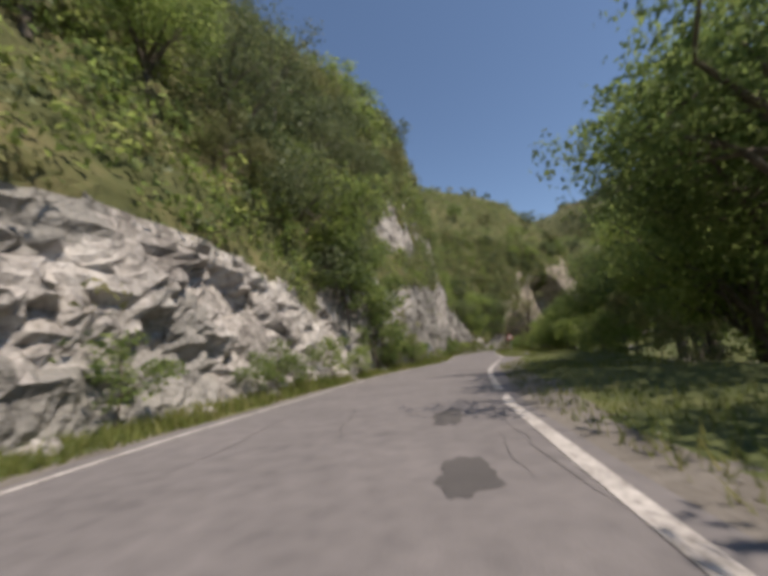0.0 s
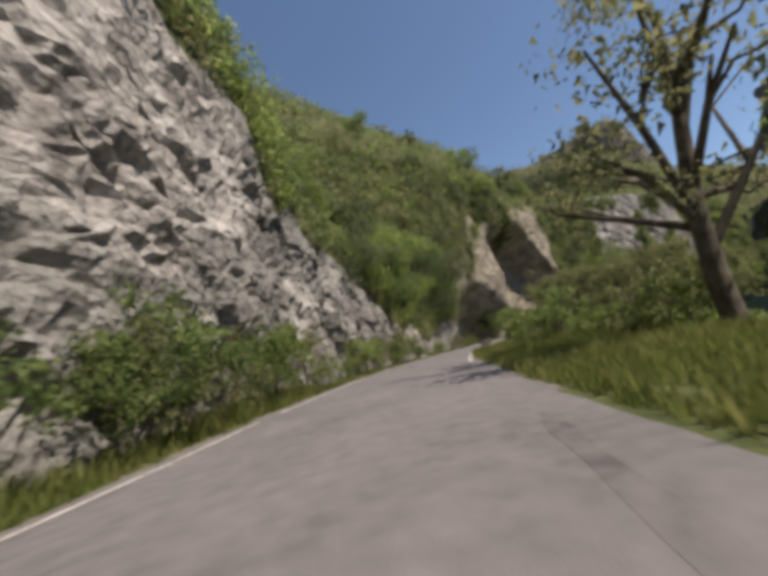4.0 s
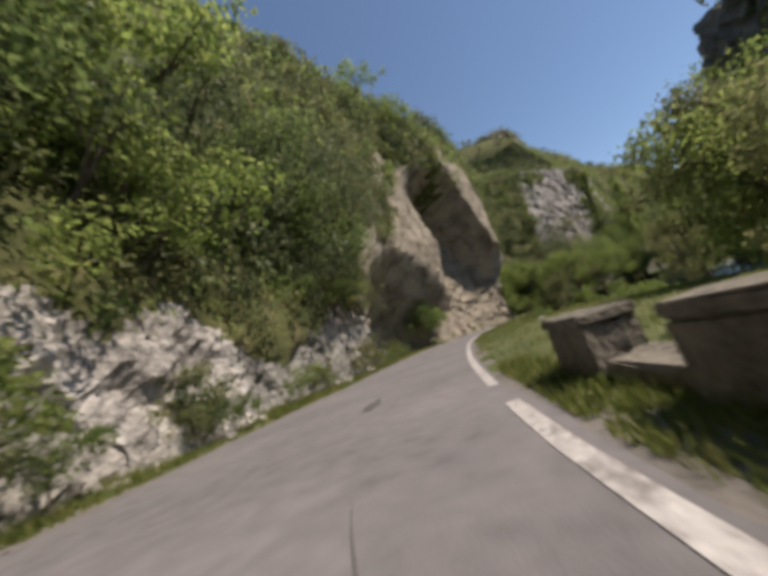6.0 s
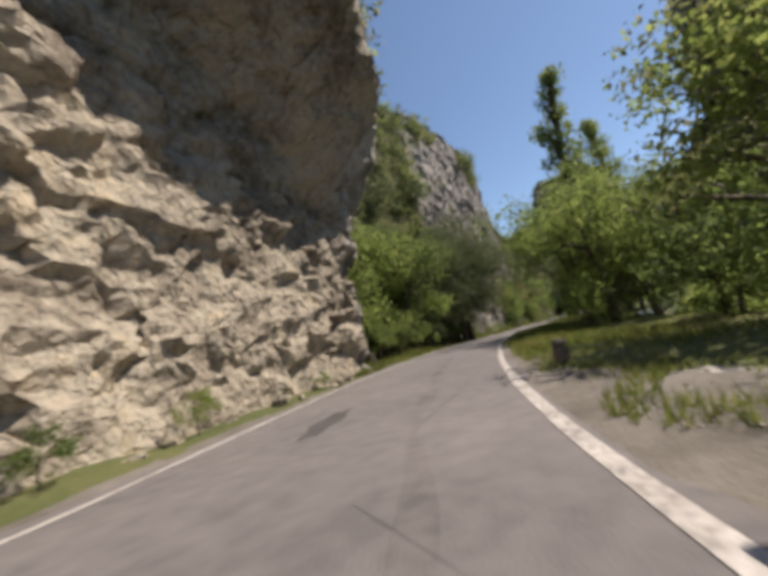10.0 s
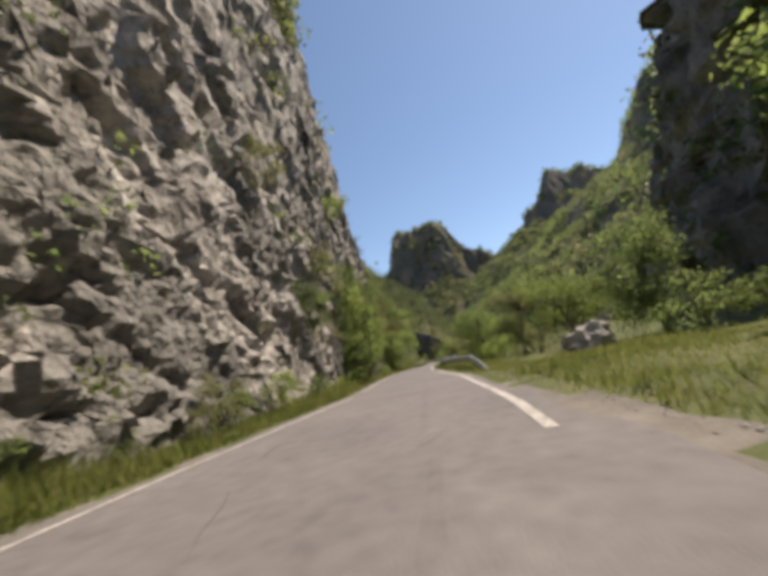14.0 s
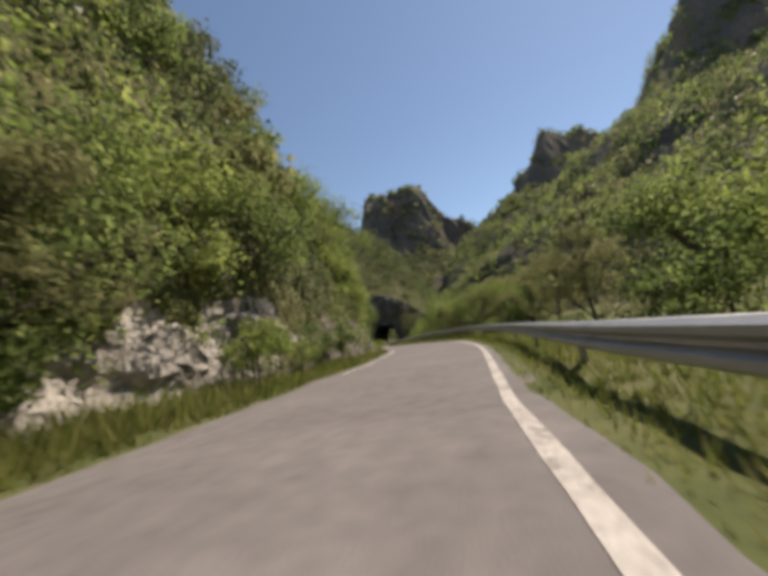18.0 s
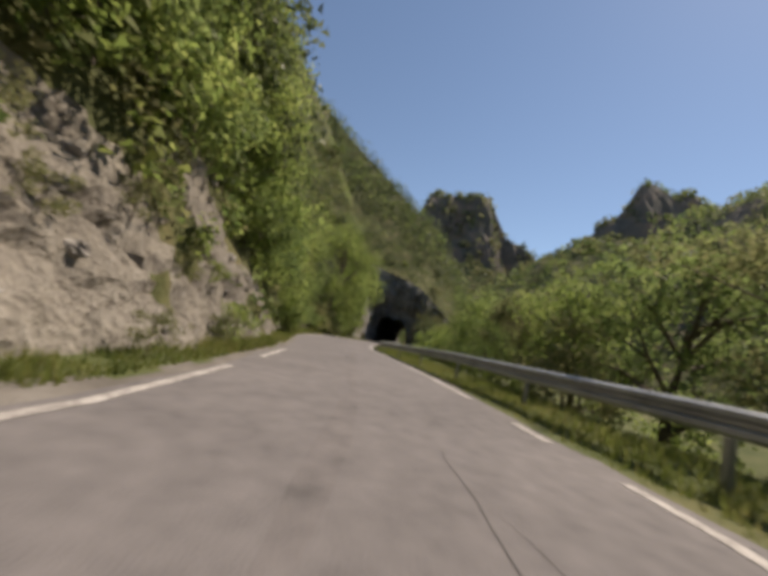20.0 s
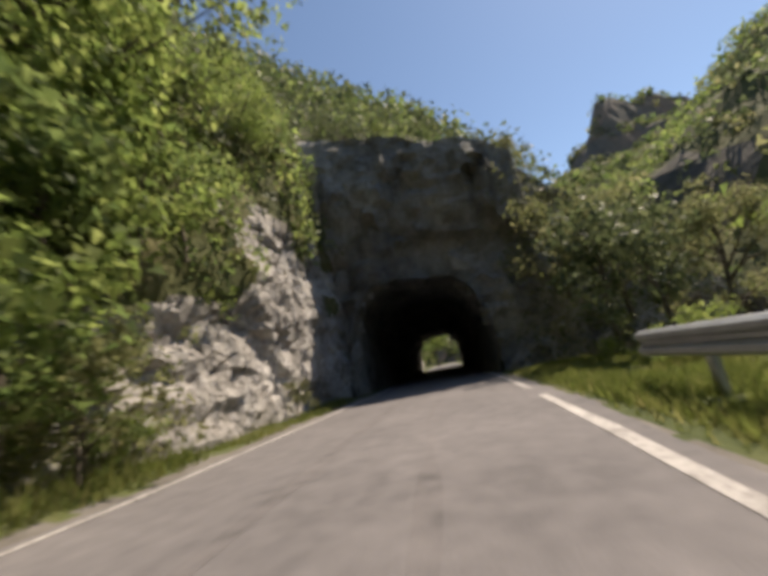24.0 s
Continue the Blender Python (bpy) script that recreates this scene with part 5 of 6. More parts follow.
# thicket on the soil slopes, in rounded clumps
soil_w = fa * (kind_of == 3) * (zf[rf].mean(1) < 30) * (zf[rf].mean(1) > 0.6) * (sf[rf].mean(1) > -6) * (sf[rf].mean(1) < 298)
soil_w *= np.interp(sf[rf].mean(1), [-6, 26, 34, 60, 98, 136, 205, 226, 230, 250, 254, 298], [1.7, 1.7, 0.5, 2.0, 2.0, 1.0, 1.8, 1.8, 3.6, 3.6, 2.4, 2.2])
clumps = rng.choice(len(rf), 8600, p=soil_w / soil_w.sum())
toward = at_road(sf[rf[clumps]].mean(1), 0.0) - fp[clumps]
toward[:, 2] = 0
toward /= np.linalg.norm(toward, axis=1)[:, None]
per = 34
rad = np.repeat(rng.uniform(0.35, 1.0, len(clumps)) * np.interp(zf[rf[clumps]].mean(1), [0, 6, 20], [0.6, 0.9, 1.3]), per)
dirs = rng.normal(size=(len(rad), 3)) + np.repeat(toward, per, 0) * 0.6
dirs /= np.linalg.norm(dirs, axis=1)[:, None]
cen = np.repeat(fp[clumps] + [0, 0, 0.2], per, 0) + dirs * (rad * rng.uniform(0.5, 1.05, len(rad)))[:, None]
tone = soft_noise(fp[clumps], 5.0, 97) + rng.normal(0, 0.35, len(clumps))
tone = np.digitize(tone, [-0.35, 0.0, 0.35])
for k, (nm, m, lab) in enumerate((("thicket", LEAF_DARK, "dark evergreen thicket"), ("thicket", LEAF_OLIVE, "olive green thicket"), ("thicket", LEAF_MID, "leafy green thicket"), ("thicket", LEAF_BRIGHT, "fresh spring-green thicket"))):
    sel = np.repeat(tone == k, per)
    v, f = leaves(cen[sel], (0.1 + 0.17 * rad)[sel], rng, dirs[sel])
    tagged(link_mesh(nm, v, f, m), lab + " covering the slope above the rock", "thicket", kind="stuff")


def far_woods(name, p, f, count, size, spread_m, mats, label, mask=None, seed=1, n=14):
    g = np.random.default_rng(seed)
    c = p[f].mean(1)
    area = np.linalg.norm(np.cross(p[f[:, 2]] - p[f[:, 0]], p[f[:, 3]] - p[f[:, 1]]), axis=1)
    w = area if mask is None else area * mask
    idx = g.choice(len(f), count, p=w / w.sum())
    corner = g.uniform(0, 1, (count, 2))
    q = p[f[idx]]
    base = q[:, 0] * ((1 - corner[:, :1]) * (1 - corner[:, 1:])) + q[:, 1] * (corner[:, :1] * (1 - corner[:, 1:])) + q[:, 2] * (corner[:, :1] * corner[:, 1:]) + q[:, 3] * ((1 - corner[:, :1]) * corner[:, 1:])
    d = g.normal(size=(count * n, 3))
    d /= np.linalg.norm(d, axis=1)[:, None]
    rad = np.repeat(spread_m * g.uniform(0.6, 1.4, count), n)
    pts = np.repeat(base, n, 0) + d * rad[:, None] * (1, 1, 0.8) + [0, 0, spread_m * 0.6]
    which = np.repeat(g.integers(0, len(mats), count), n)
    for k, m in enumerate(mats):
        v, fc = leaves(pts[which == k], size, g, d[which == k])
        tagged(link_mesh(name, v, fc, m), label, "woodland", kind="stuff")


far_woods("woodland", PEAKS[1], PEAKS[2], 3600, 3.0, 3.2, [LEAF_DARK, LEAF_OLIVE], "dark scrub woodland on the far peak", mask=np.where(PEAKS[3] == 1, 0.35, 1.0) * (PEAKS[1][PEAKS[2]].mean(1)[:, 0] < 600), seed=3)
crag_x, crag_y = CRAG[1][CRAG[2]].mean(1)[:, 0], CRAG[1][CRAG[2]].mean(1)[:, 1]
far_woods("woodland", CRAG[1], CRAG[2], 2200, 2.6, 3.0, [LEAF_DARK, LEAF_MID, LEAF_OLIVE], "mixed woodland below the limestone crag", mask=np.where(CRAG[3] == 1, 0.25, 1.0) * (crag_x < 590) * (crag_x > 440), seed=4)
far_woods("woodland", CRAG[1], CRAG[2], 3000, 1.15, 2.7, [LEAF_DARK, LEAF_MID, LEAF_OLIVE, LEAF_BRIGHT], "sunlit trees on the slope across the river", mask=np.where(CRAG[3] == 1, 0.5, 1.0) * (crag_x < 445) * (CRAG[1][CRAG[2]].mean(1)[:, 2] > 5) * (crag_y > -60), seed=14, n=34)
far_woods("woodland", HILL[1], HILL[2], 2600, 1.6, 2.6, [LEAF_DARK, LEAF_OLIVE], "dark scrub on the rocky hill above the rim", mask=np.where(HILL[3] == 1, 0.8, 1.0) * (HILL[1][HILL[2]].mean(1)[:, 2] > 40), seed=24)
ffm = FP[ff].mean(1)
far_woods("woodland", FP, ff, 3000, 0.9, 1.6, [LEAF_DARK, LEAF_MID], "trees and ivy clinging to the shaded cliff", mask=np.clip(soft_noise(ffm, 8, 95) + np.where(far_soft, 1.2, 0.15), 0, 1), seed=5)
far_woods("woodland", BK.reshape(-1, 3), grid_faces(len(fl), 4), 900, 1.3, 2.2, [LEAF_DARK, LEAF_MID], "scrub on the rim of the shaded cliff", seed=6)
far_woods("woodland", UP.reshape(-1, 3), grid_faces(len(us), len(ul)), 1500, 1.3, 2.0, [LEAF_DARK, LEAF_OLIVE], "scrub woodland above the gorge rim", seed=7)
top_f = tf[(fv > 1.02) & (fv < 3)]
far_woods("woodland", TP, top_f, 6000, 0.3, 1.1, [LEAF_DARK, LEAF_DARK, LEAF_MID], "scrub and small trees on the tunnel spur", seed=8)
far_woods("woodland", TP, tf[(fv > 1.4) & (fv < 3)], 2600, 0.6, 1.9, [LEAF_DARK, LEAF_DARK, LEAF_MID], "dark evergreen woodland above the tunnel", seed=18)
side_f = tf[(fv < 1) & (fl_ > 3.6)]
far_woods("woodland", TP, side_f, 420, 0.17, 0.7, [LEAF_DARK, LEAF_OLIVE], "scrub hanging beside the tunnel mouth", seed=9)

# ---------------- grass ----------------
def grass(name, n, s0, s1, low, high, tall, label, seed, height):
    g = np.random.default_rng(seed)
    s = g.uniform(s0, s1, n)
    u = g.uniform(0, 1, n)
    l = low(s) * (1 - u) + high(s) * u
    p = at_road(s, l, 0.0)
    keep = soft_noise(p, 1.3, 33) + 0.5 * soft_noise(p, 0.4, 34) > -0.8
    keep &= (l > 0) | (s < 113) | (s > 131)
    s, l, p = s[keep], l[keep], p[keep]
    p[:, 2] = height(s, l, p) - 0.02
    n = len(p)
    h = tall * g.uniform(0.4, 1.3, n) * (1 + 0.5 * soft_noise(p, 2.5, 35))
    a = g.uniform(0, 2 * np.pi, n)
    w = 0.009 + 0.03 * h
    side = np.c_[np.cos(a), np.sin(a), a * 0] * w[:, None]
    tip = p + np.c_[g.normal(0, 0.3, (n, 2)) * h[:, None], h]
    v = np.stack([p - side, p + side, tip], 1).reshape(-1, 3)
    return tagged(link_mesh(name, v, np.arange(3 * n).reshape(n, 3), GRASS), label, "grass", kind="stuff")


right_verge = lambda s: right_line(s) + margin(s) + np.interp(s, rs, layby) + np.interp(s, [0, 18, 22, 27, 31, 40, 60, 66, 105, 112, 118, 124, 150, 156, 163, 168], [0, 0, 0.8, 0.8, 0, 0, 0.1, 0, 0, 1.4, 2.0, 0.2, 0.2, 0.4, 0.35, 0])
grass("grass", 150000, -3, 300, right_verge, lambda s: bank(s) + 1.5, 0.1, "unmown spring grass on the river-side verge", 1, lambda s, l, p: np.where(l < bank(s) + 0.6, verge_height(s, l, p), ground_height(s, l, p)))
grass("grass", 120000, -3, 298, lambda s: rock_side(s, 0.0) - 0.1, lambda s: left_line(s) - np.interp(s, [22, 27, 48, 54], [0.4, 0.12, 0.12, 0.4]), 0.2, "grass and weeds along the foot of the rock", 2, verge_height)
grass("grass", 9000, 68, 80, lambda s: right_line(s) + 0.22, lambda s: right_line(s) + 0.75, 0.13, "grass and weeds at the foot of the parapet", 8, verge_height)
grass("grass", 42000, 26, 56, right_verge, lambda s: right_line(s) + 5, 0.06, "short cropped grass of the verge", 9, verge_height)
grass("grass", 24000, 24, 48, lambda s: rock_side(s, 0.0) - 0.1, lambda s: left_line(s) - 0.12, 0.13, "fresh grass along the rock foot", 10, verge_height)
grass("grass", 30000, 50, 69, right_verge, lambda s: bank(s) + 0.6, 0.24, "tall lush grass and weeds by the willows", 11, verge_height)
grass("grass", 14000, 124, 150, right_verge, lambda s: right_line(s) + 3.5, 0.2, "long green grass under the trees", 12, verge_height)
grass("grass", 20000, 153, 173, lambda s: right_line(s) + 1.0, lambda s: right_line(s) + 7, 0.17, "olive green long grass around the lay-by", 13, verge_height)
grass("grass", 4000, 107, 124, lambda s: right_line(s) + 0.7 + 0.4 * np.sin(s * 1.7), lambda s: right_line(s) + 1.3 + 0.5 * np.sin(s * 1.7), 0.11, "pale grass tufts on the gravel pull-in", 14, verge_height)
grass("grass", 26000, 84, 103, lambda s: right_line(s) + 0.35, lambda s: bank(s) + 1.0, 0.075, "green meadow grass beside the road", 3, verge_height)
grass("grass", 34000, 250, 296, lambda s: right_line(s) + 0.7, lambda s: right_line(s) + 2.8, 0.15, "fresh grass between the rail and the road", 6, verge_height)
grass("grass", 62000, 172, 294, lambda s: right_line(s) + 0.5, lambda s: right_line(s) + 2.4, 0.15, "long grass under the guard rail", 4, verge_height)

for s0, s1, n, seed in ((10, 36, 4500, 17), (48, 62, 4000, 18), (134, 152, 5000, 19), (158, 188, 10000, 20), (196, 228, 8000, 21), (256, 290, 8000, 22)):
    grass("weeds", n, s0, s1, lambda s: rock_side(s, 0.0), lambda s: left_line(s) - 0.55, 0.36, "tall weeds and seedlings at the foot of the rock", seed, verge_height)
grass("grass", 22000, 280, 298, lambda s: right_line(s) + 0.45, lambda s: right_line(s) + 3.0, 0.14, "thick green grass before the tunnel", 16, verge_height)

# ---------------- guard rail ----------------
def rail_line(s):
    return right_line(s) + np.interp(s, [172, 200, 207, 218, 230, 252, 262, 268, 275, 290], [0.95, 1.1, 0.95, 1.0, 1.1, 0.8, 0.6, 0.85, 1.0, 1.05]) + 0.25 * np.exp(-(((s - 239) / 8) ** 2))


RAIL0, RAIL1 = 172.3, 289.3


def rail_rise(s):
    return np.interp(s, [172.3, 176.2, 186, 200, 207, 214, 225, 240, 249, 260, 273, 287], [-0.64, 0.0, -0.03, -0.14, -0.11, -0.07, 0.0, 0.2, 0.18, -0.04, -0.07, 0.06])


rail = empty("guard_rail", Matrix.Translation(at_road(RAIL0, rail_line(RAIL0))), "galvanised steel W-beam guard rail along the river side", "guard rail")
inv = rail.matrix_world.inverted()
WAVE = [(0.0, 0.405), (0.02, 0.41), (0.075, 0.45), (0.075, 0.5), (0.015, 0.545), (0.015, 0.575), (0.075, 0.62), (0.075, 0.67), (0.02, 0.71), (0.0, 0.715)]
prof = np.array([(-a - 0.02, z) for a, z in WAVE] + [(-a - 0.014, z) for a, z in WAVE[::-1]])


def beam(s0, s1, flare=0.0):
    st = np.linspace(s0, s1, 6)
    ring = []
    for k, s in enumerate(st):
        ring.append(at_road(s, rail_line(s) + prof[:, 0] + flare * k / 5, prof[:, 1] + rail_rise(s)))
    v = np.vstack(ring)
    m = len(prof)
    f = [(i * m + j, i * m + (j + 1) % m, (i + 1) * m + (j + 1) % m, (i + 1) * m + j) for i in range(5) for j in range(m)]
    f += [tuple(range(m))[::-1], tuple(range(5 * m, 6 * m))]
    me_v = np.array([inv @ Vector(p) for p in v])
    return link_mesh("beam", me_v, f, STEEL, parent=rail)


at = RAIL0
while at < RAIL1 - 0.5:
    nxt = min(at + 4.0, RAIL1)
    beam(at, nxt + 0.04)
    at = nxt
post_mesh = None
for s in np.arange(RAIL0 + 4.0, RAIL1, 4.0):
    if post_mesh is None:
        bm = bmesh.new()
        for dx, dy, w, d in ((0.0, 0.0, 0.006, 0.1), (0.027, 0.047, 0.06, 0.006), (0.027, -0.047, 0.06, 0.006)):
            r_ = bmesh.ops.create_cube(bm, size=1)
            bmesh.ops.scale(bm, vec=(w, d, 1.15), verts=r_["verts"])
            bmesh.ops.translate(bm, vec=(dx, dy, 0.225), verts=r_["verts"])
        post_ob = part("post", bm, STEEL, rail)
        post_mesh = post_ob.data
    else:
        post_ob = new("post", post_mesh)
        post_ob.parent = rail
    post_ob.matrix_basis = inv @ (Matrix.Translation(at_road(s, rail_line(s) + 0.07, float(rail_rise(s)) - 0.08)) @ pose(0, 0, 0, 0, 0, heading(s)))
    bm = bmesh.new()
    r_ = bmesh.ops.create_cone(bm, cap_ends=True, segments=8, radius1=0.02, radius2=0.016, depth=0.02)
    bolt = part("bolt", bm, STEEL, rail)
    bolt.matrix_basis = inv @ (Matrix.Translation(at_road(s, rail_line(s) - 0.04, 0.56 + float(rail_rise(s)))) @ pose(0, 0, 0, 0, -90, heading(s)))


# ---------------- stones, markers, signs ----------------
def rough_block(bm, size, seed, cuts=3, rough=0.03, bevel=0.03):
    g = np.random.default_rng(seed)
    bmesh.ops.create_cube(bm, size=1)
    bmesh.ops.scale(bm, vec=size, verts=bm.verts)
    bmesh.ops.bevel(bm, geom=bm.edges[:], offset=bevel, segments=2, affect="EDGES")
    bmesh.ops.subdivide_edges(bm, edges=[e_ for e_ in bm.edges if e_.calc_length() > 0.15], cuts=cuts, use_grid_fill=True)
    for v in bm.verts:
        v.co += Vector(g.normal(0, rough, 3)) * 0.5
        v.co += Vector((noise.noise(v.co * 3 + Vector((seed, 0, 0))), noise.noise(v.co * 3 + Vector((0, seed, 0))), noise.noise(v.co * 3))) * rough


def parapet(s0, s1, l, h, thick, seed):
    """A stone parapet block on its low footing."""
    mid = (s0 + s1) / 2
    ob = empty("parapet_block", Matrix.Translation(at_road(mid, l)) @ pose(0, 0, 0, 0, 0, heading(mid)), "old stone parapet block standing on the grassy verge", "parapet", "parapet blocks")
    bm = bmesh.new()
    rough_block(bm, (thick, s1 - s0, h), seed, 2, 0.014, 0.018)
    p_ = part("wall", bm, STONE, ob)
    p_.location.z = h / 2
    bm = bmesh.new()
    rough_block(bm, (thick + 0.03, s1 - s0 + 0.025, 0.1), seed + 1, 1, 0.01, 0.016)
    c = part("coping", bm, STONE, ob, "weathered coping slab")
    c.location.z = h + 0.05
    return ob


for s0, s1, l in ((70.5, 71.6, 1.28), (72.6, 74.0, 1.28), (74.6, 75.9, 1.28), (76.95, 77.85, 1.25)):
    parapet(s0, s1, l, 0.5, 0.46, int(s0 * 10))
bm = bmesh.new()
rough_block(bm, (0.42, 0.95, 0.2), 55, 2, 0.02)
slab = part("stone_slab", bm, STONE, None)
slab.matrix_world = Matrix.Translation(at_road(76.43, 1.3, 0.12)) @ pose(0, 0, 0, 0, 0, heading(76.6))
tagged(slab, "low stone slab between the parapet blocks", "slab")


def marker(s, l, h, w, head):
    """A stone roadside marker with a rounded head."""
    ob = empty("stone_marker", Matrix.Translation(at_road(s, l, -0.02)) @ pose(0, 0, 0, 3, 0, heading(s)), "weathered stone marker post at the road edge" if not head else "weathered beige stone milestone with a green rounded top", "milestone" if head else "marker", "roadside markers")
    bm = bmesh.new()
    n, m = 7, 10
    rows = []
    for i in range(n):
        z = h * (0.78 if head else 1.0) * i / (n - 1)
        ww = w * (1 - 0.12 * i / n)
        rows.append([bm.verts.new((ww * np.sign(np.cos(a)) * abs(np.cos(a)) ** 0.5, 0.62 * ww * np.sign(np.sin(a)) * abs(np.sin(a)) ** 0.5, z)) for a in np.linspace(0, 2 * np.pi, m, endpoint=False)])
    for i in range(n - 1):
        for j in range(m):
            bm.faces.new((rows[i][j], rows[i][(j + 1) % m], rows[i + 1][(j + 1) % m], rows[i + 1][j]))
    if not head:
        t = bm.verts.new((0, 0, h + w * 0.3))
        for j in range(m):
            bm.faces.new((rows[-1][j], rows[-1][(j + 1) % m], t))
    for v in bm.verts:
        v.co += Vector((noise.noise(v.co * 9), noise.noise(v.co * 9 + Vector((5, 0, 0))), 0)) * 0.02
    part("shaft", bm, STONE, ob, smooth=True)
    if head:
        bm = bmesh.new()
        ring = []
        for a in np.linspace(0, np.pi, 12):
            x, z = w * 0.92 * np.cos(a), h * 0.78 + h * 0.24 * np.sin(a)
            ring.append((bm.verts.new((x, -0.6 * w, z)), bm.verts.new((x, 0.6 * w, z))))
        for (a0, a1), (b0, b1) in zip(ring[:-1], ring[1:]):
            bm.faces.new((a0, a1, b1, b0))
        bm.faces.new([r_[0] for r_ in ring])
        bm.faces.new([r_[1] for r_ in ring][::-1])
        bm.faces.new((ring[0][0], ring[-1][0], ring[-1][1], ring[0][1]))
        part("cap", bm, GREEN_PAINT, ob, "faded green painted top")
        for k, (zz, ww) in enumerate(((0.5, 0.16), (0.4, 0.12))):
            bm = bmesh.new()
            bmesh.ops.create_cube(bm, size=1)
            bmesh.ops.scale(bm, vec=(ww, 0.006, 0.045), verts=bm.verts)
            bar = part("lettering_bar", bm, PATCH, ob, "unreadable dark lettering")
            bar.location = (0, -0.63 * w, zz)


for s, l, h, w in ((111.45, 1.05, 0.46, 0.11), (115.6, 1.3, 0.42, 0.11), (124.6, 1.5, 0.45, 0.13)):
    marker(s, l, h, w, False)
marker(119.36, 1.05, 0.7, 0.17, True)


def boulder(s, l, z, size, seed, label="pale limestone boulder lying in the grass", mat=None):
    bm = bmesh.new()
    bmesh.ops.create_icosphere(bm, subdivisions=3, radius=1)
    g = np.random.default_rng(seed)
    cuts = g.normal(size=(9, 3))
    cuts /= np.linalg.norm(cuts, axis=1)[:, None]
    for v in bm.verts:
        for c, d in zip(cuts, g.uniform(0.55, 0.85, 9)):
            over = v.co.dot(Vector(c)) - d
            if over > 0:
                v.co -= Vector(c) * over
        v.co += v.co.normalized() * 0.08 * noise.noise(v.co * 3 + Vector((seed, 0, 0)))
        v.co = Vector((v.co.x * size[0], v.co.y * size[1], v.co.z * size[2]))
    ob = part("boulder", bm, mat or ROCK_GREY, None)
    ob.matrix_world = Matrix.Translation(at_road(s, l, z)) @ pose(0, 0, 0, 0, 0, seed * 40)
    return tagged(ob, label, "boulder", "fallen rocks")


boulder(172.6, 6.2, 0.35, (1.1, 0.9, 0.75), 1, "large pale limestone boulder at the edge of the lay-by")
boulder(121.5, 1.9, 0.06, (0.34, 0.24, 0.12), 2, "flat pale limestone boulder on the gravel")
boulder(29, 3.3, 0.1, (0.3, 0.2, 0.16), 3)
boulder(31.2, 3.0, 0.06, (0.16, 0.14, 0.1), 4)
boulder(93.5, 4.4, 0.1, (0.5, 0.25, 0.14), 5)
boulder(91.5, 3.3, 0.06, (0.25, 0.18, 0.1), 6)
boulder(107, 4.6, -0.3, (0.5, 0.4, 0.3), 7)
boulder(109, 5.4, -0.9, (0.8, 0.6, 0.5), 8, "pale river boulder on the bank")
boulder(113, 6.0, -1.3, (0.7, 0.6, 0.4), 9, "pale river boulder on the bank")
for k in range(26):
    s = rng.uniform(55, 130)
    boulder(s, float(bank(s)) + rng.uniform(6, 14), -2.4, tuple(rng.uniform(0.3, 1.0, 3) * (1, 1, 0.6)), 20 + k, "rounded pale boulder in the river")
for k in range(64):
    s = rng.choice([rng.uniform(0, 20), rng.uniform(62, 96), rng.uniform(112, 134)])
    boulder(s, min(on_slope(s, 0) + rng.uniform(0.1, 0.6), float(left_line(s)) - 0.5), 0.06, tuple(rng.uniform(0.08, 0.24, 3)), 60 + k, "broken stone fallen at the foot of the rock", ROCK_WARM if 96 < s < 134 else None)

for k in range(44):
    s, z = rng.uniform(231, 252), rng.uniform(0.25, 4.2)
    boulder(s, on_slope(s, z) - 0.02, z, tuple(rng.uniform(0.07, 0.2, 3) * (1, 1, 0.6)), 160 + k, "broken stone lying on the scree slope")

# loose stones of the margins, too small to count
g = np.random.default_rng(9)
ns = 3600
s_ = np.r_[g.uniform(-3, 298, ns // 2), g.uniform(108, 124, ns // 4), g.uniform(150, 174, ns - ns // 2 - ns // 4)]
side = np.where(np.arange(ns) < ns // 2, g.uniform(0, 1, ns) < 0.45, False)
l_ = np.where(side, left_line(s_) - 0.35 - np.abs(g.normal(0, 0.5, ns)), right_line(s_) + 0.5 + np.interp(s_, rs, layby) + np.abs(g.normal(0, np.where(np.arange(ns) < ns // 2, 0.5, 1.2), ns)))
p_ = at_road(s_, l_)
p_[:, 2] = verge_height(s_, l_, p_) + 0.008
r_ = g.uniform(0.008, 0.03, ns)
oct_ = np.array([(1, 0, 0), (0, 1, 0), (-1, 0, 0), (0, -1, 0), (0, 0, 0.5), (0, 0, -0.6)], float)
vv = (p_[:, None] + oct_[None] * r_[:, None, None] * g.uniform(0.5, 1.3, (ns, 6, 1))).reshape(-1, 3)
tri = np.array([(0, 1, 4), (1, 2, 4), (2, 3, 4), (3, 0, 4), (1, 0, 5), (2, 1, 5), (3, 2, 5), (0, 3, 5)])
stones = link_mesh("loose_stones", vv, (np.arange(ns)[:, None, None] * 6 + tri[None]).reshape(-1, 3), PEBBLE)
tagged(stones, "loose gravel and leaf litter along the road margins", "gravel", kind="stuff")


def sign(name, s, l, label, h, back=False):
    ob = empty(name, Matrix.Translation(at_road(s, l, 0.0)) @ pose(0, 0, 0, 0, 0, heading(s)), label, "road sign")
    v, f = tube([(0, 0, -0.1), (0, 0, h * 0.5), (0, 0, h)], [0.03, 0.03, 0.03], 8)
    link_mesh("post", v, f, STEEL, parent=ob, smooth=True)
    return ob


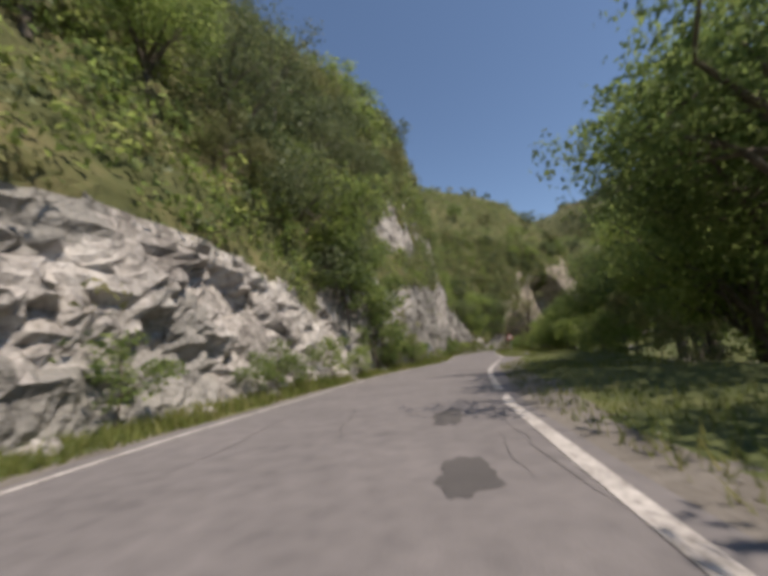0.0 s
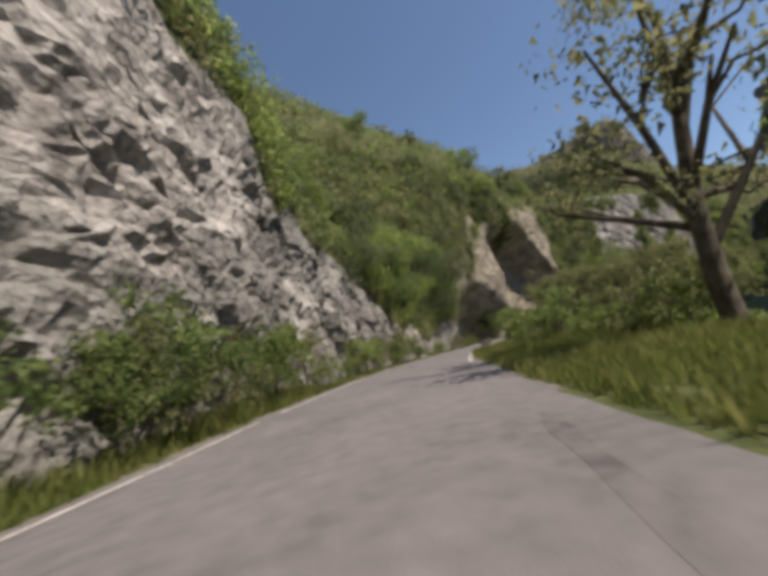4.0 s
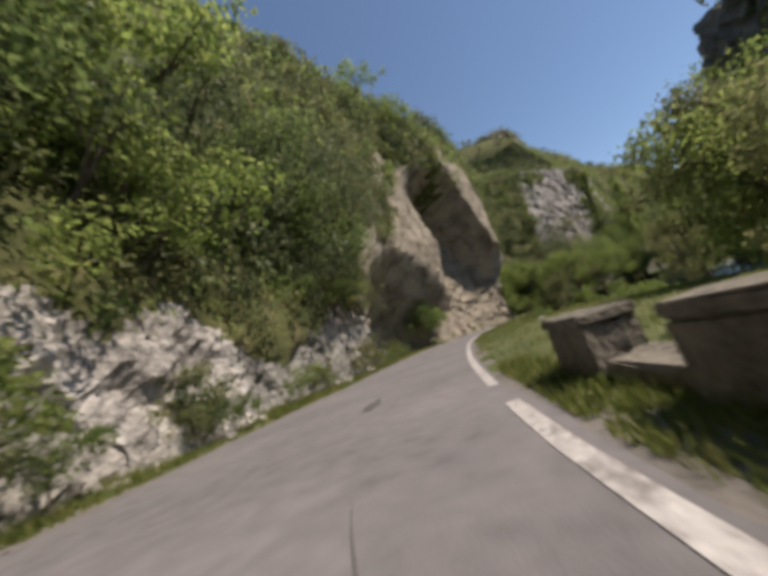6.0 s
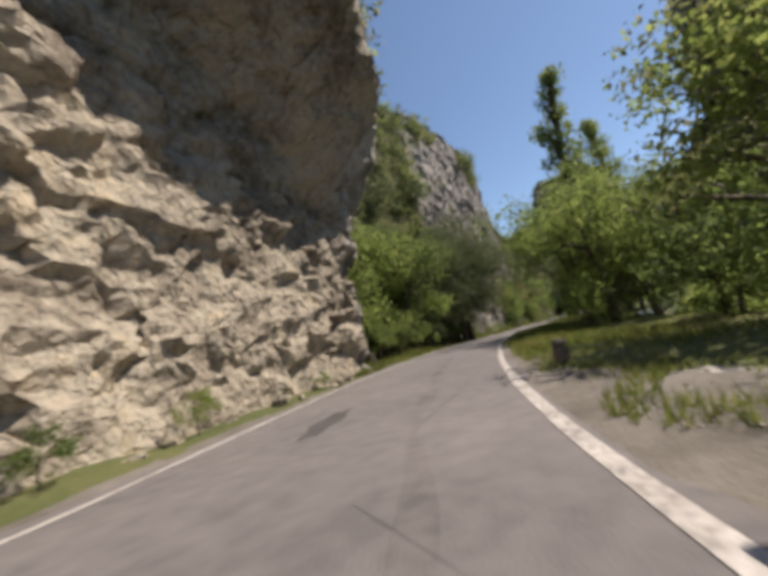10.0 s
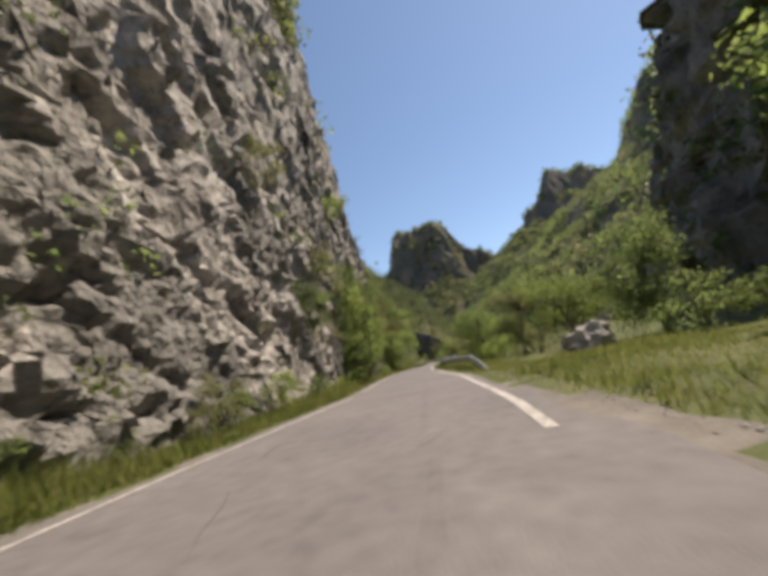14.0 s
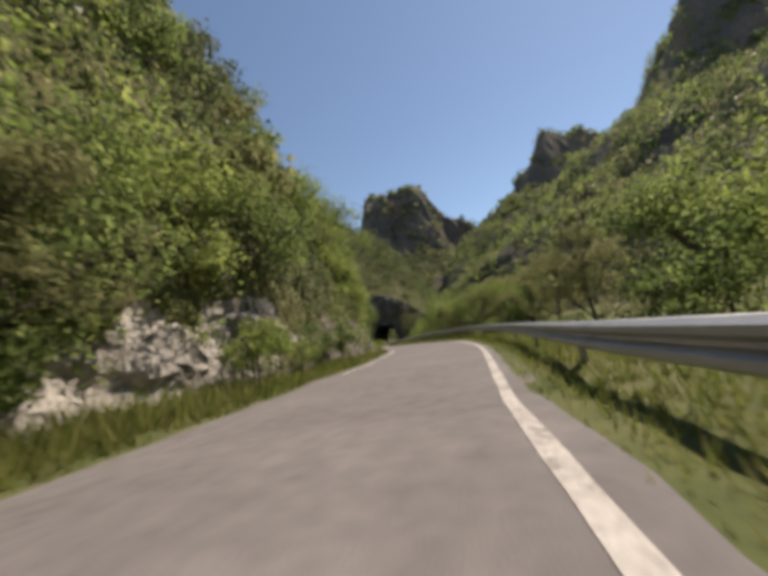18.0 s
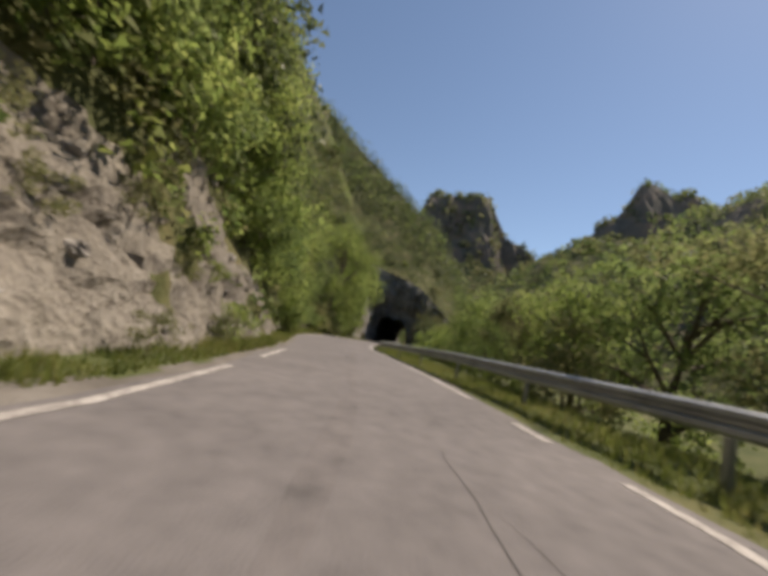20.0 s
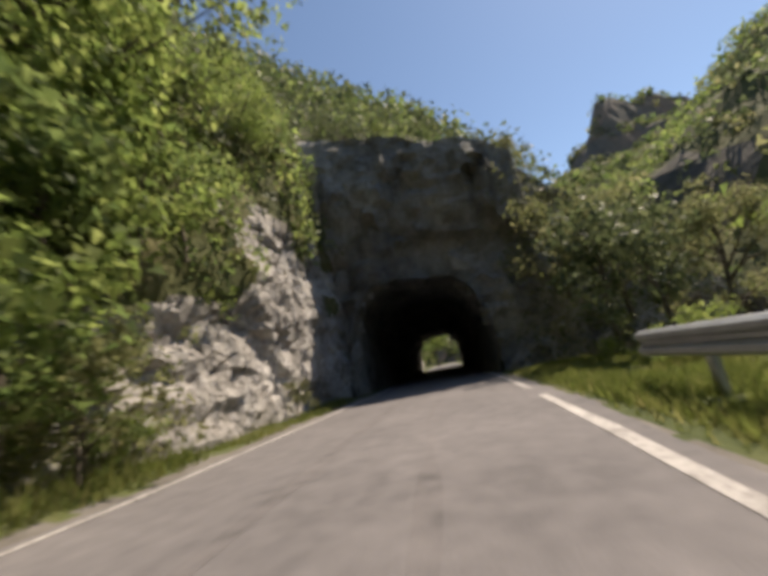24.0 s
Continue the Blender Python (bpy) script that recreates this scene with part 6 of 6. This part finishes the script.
def plate(parent, name, pts, y, t, mat, label=""):
    bm = bmesh.new()
    a = [bm.verts.new((x, y, z)) for x, z in pts]
    b_ = [bm.verts.new((x, y + t, z)) for x, z in pts]
    bm.faces.new(a)
    bm.faces.new(b_[::-1])
    for i in range(len(pts)):
        bm.faces.new((a[i], b_[i], b_[(i + 1) % len(pts)], a[(i + 1) % len(pts)]))
    bmesh.ops.recalc_face_normals(bm, faces=bm.faces)
    return part(name, bm, mat, parent, label)


def triangle(z, r):
    return [(r * math.sin(a), z + r * math.cos(a)) for k in range(3) for a in (2 * math.pi * k / 3 - 0.12, 2 * math.pi * k / 3 + 0.12)]


warn = sign("warning_sign", 47.5, 3.2, "triangular red and white warning sign on a steel post", 1.9)
plate(warn, "panel", triangle(1.75, 0.42), -0.045, 0.012, RED, "red border plate")
plate(warn, "face", triangle(1.75, 0.29), -0.052, 0.006, WHITE, "white sign face")
for k, x in enumerate((-0.04, 0.04)):
    plate(warn, "symbol_bar", [(x - 0.02, 1.62), (x + 0.02, 1.62), (x + 0.035 - 0.02, 1.85), (x + 0.035 - 0.055, 1.85)], -0.057, 0.004, ROCK_DARK, "dark bend symbol")
rear = sign("warning_sign", 30.4, -4.0, "back of a grey triangular road sign on a steel post", 1.55)
plate(rear, "panel", triangle(1.3, 0.45), 0.03, 0.012, STEEL, "plain grey back of the plate")
info = sign("notice_board", 98.4, -5.4, "small white notice plate on a short post", 0.9)
plate(info, "panel", [(-0.3, 0.72), (0.3, 0.72), (0.3, 1.1), (-0.3, 1.1)], -0.045, 0.012, WHITE, "white notice plate")
for z_, w_ in ((1.0, 0.2), (0.93, 0.24), (0.86, 0.18)):
    plate(info, "lettering_bar", [(-w_, z_ - 0.018), (w_, z_ - 0.018), (w_, z_ + 0.018), (-w_, z_ + 0.018)], -0.049, 0.003, RED, "unreadable red lettering")
delin = sign("marker_post", 134.2, -4.6, "short pale wooden marker post in the grass", 0.02)
v, f = tube([(0, 0, -0.1), (0.01, 0, 0.4), (0.02, 0, 0.75)], [0.06, 0.055, 0.05], 8)
link_mesh("stump", v, f, STONE, parent=delin, smooth=True)

snag = empty("dead_trunk", Matrix.Translation(at_road(137.6, -6.0, 0.0)) @ pose(0, 0, 0, 0, 0, heading(137.6)), "pale bare dead trunk leaning among the trees", "dead tree")
v, f = tube([(0, 0, -0.15), (-0.16, -0.05, 0.8), (-0.34, -0.12, 1.6), (-0.46, -0.2, 2.5)], [0.11, 0.09, 0.075, 0.04], 8)
link_mesh("trunk", v, f, STONE, parent=snag, smooth=True)
v, f = tube([(-0.3, -0.1, 1.4), (0.02, 0.1, 1.8), (0.2, 0.3, 2.3)], [0.04, 0.028, 0.012], 6)
link_mesh("limb", v, f, STONE, parent=snag, smooth=True)

g = np.random.default_rng(31)
dead = empty("fallen_branch", Matrix.Translation(at_road(261.5, -5.1, 0.15)) @ pose(0, 0, 0, 0, 0, heading(261.5) - 35), "bare dead branch lying in the roadside scrub", "branch")
stem = np.array([(0, -1.2, 0.0), (0.1, -0.4, 0.12), (0.05, 0.4, 0.2), (0.25, 1.1, 0.35), (0.3, 1.6, 0.4)])
v, f = tube(stem, [0.05, 0.045, 0.035, 0.022, 0.01], 6)
link_mesh("limb", v, f, BARK, parent=dead, smooth=True)
for k in (1, 2, 2, 3):
    d = g.normal(0, 0.35, 3) + (0, 0.35, 0.2)
    v, f = tube([stem[k], stem[k] + d * 0.6, stem[k] + d * 1.2 + (0, 0, 0.08)], [0.02, 0.013, 0.005], 5)
    link_mesh("twig", v, f, BARK, parent=dead, smooth=True)
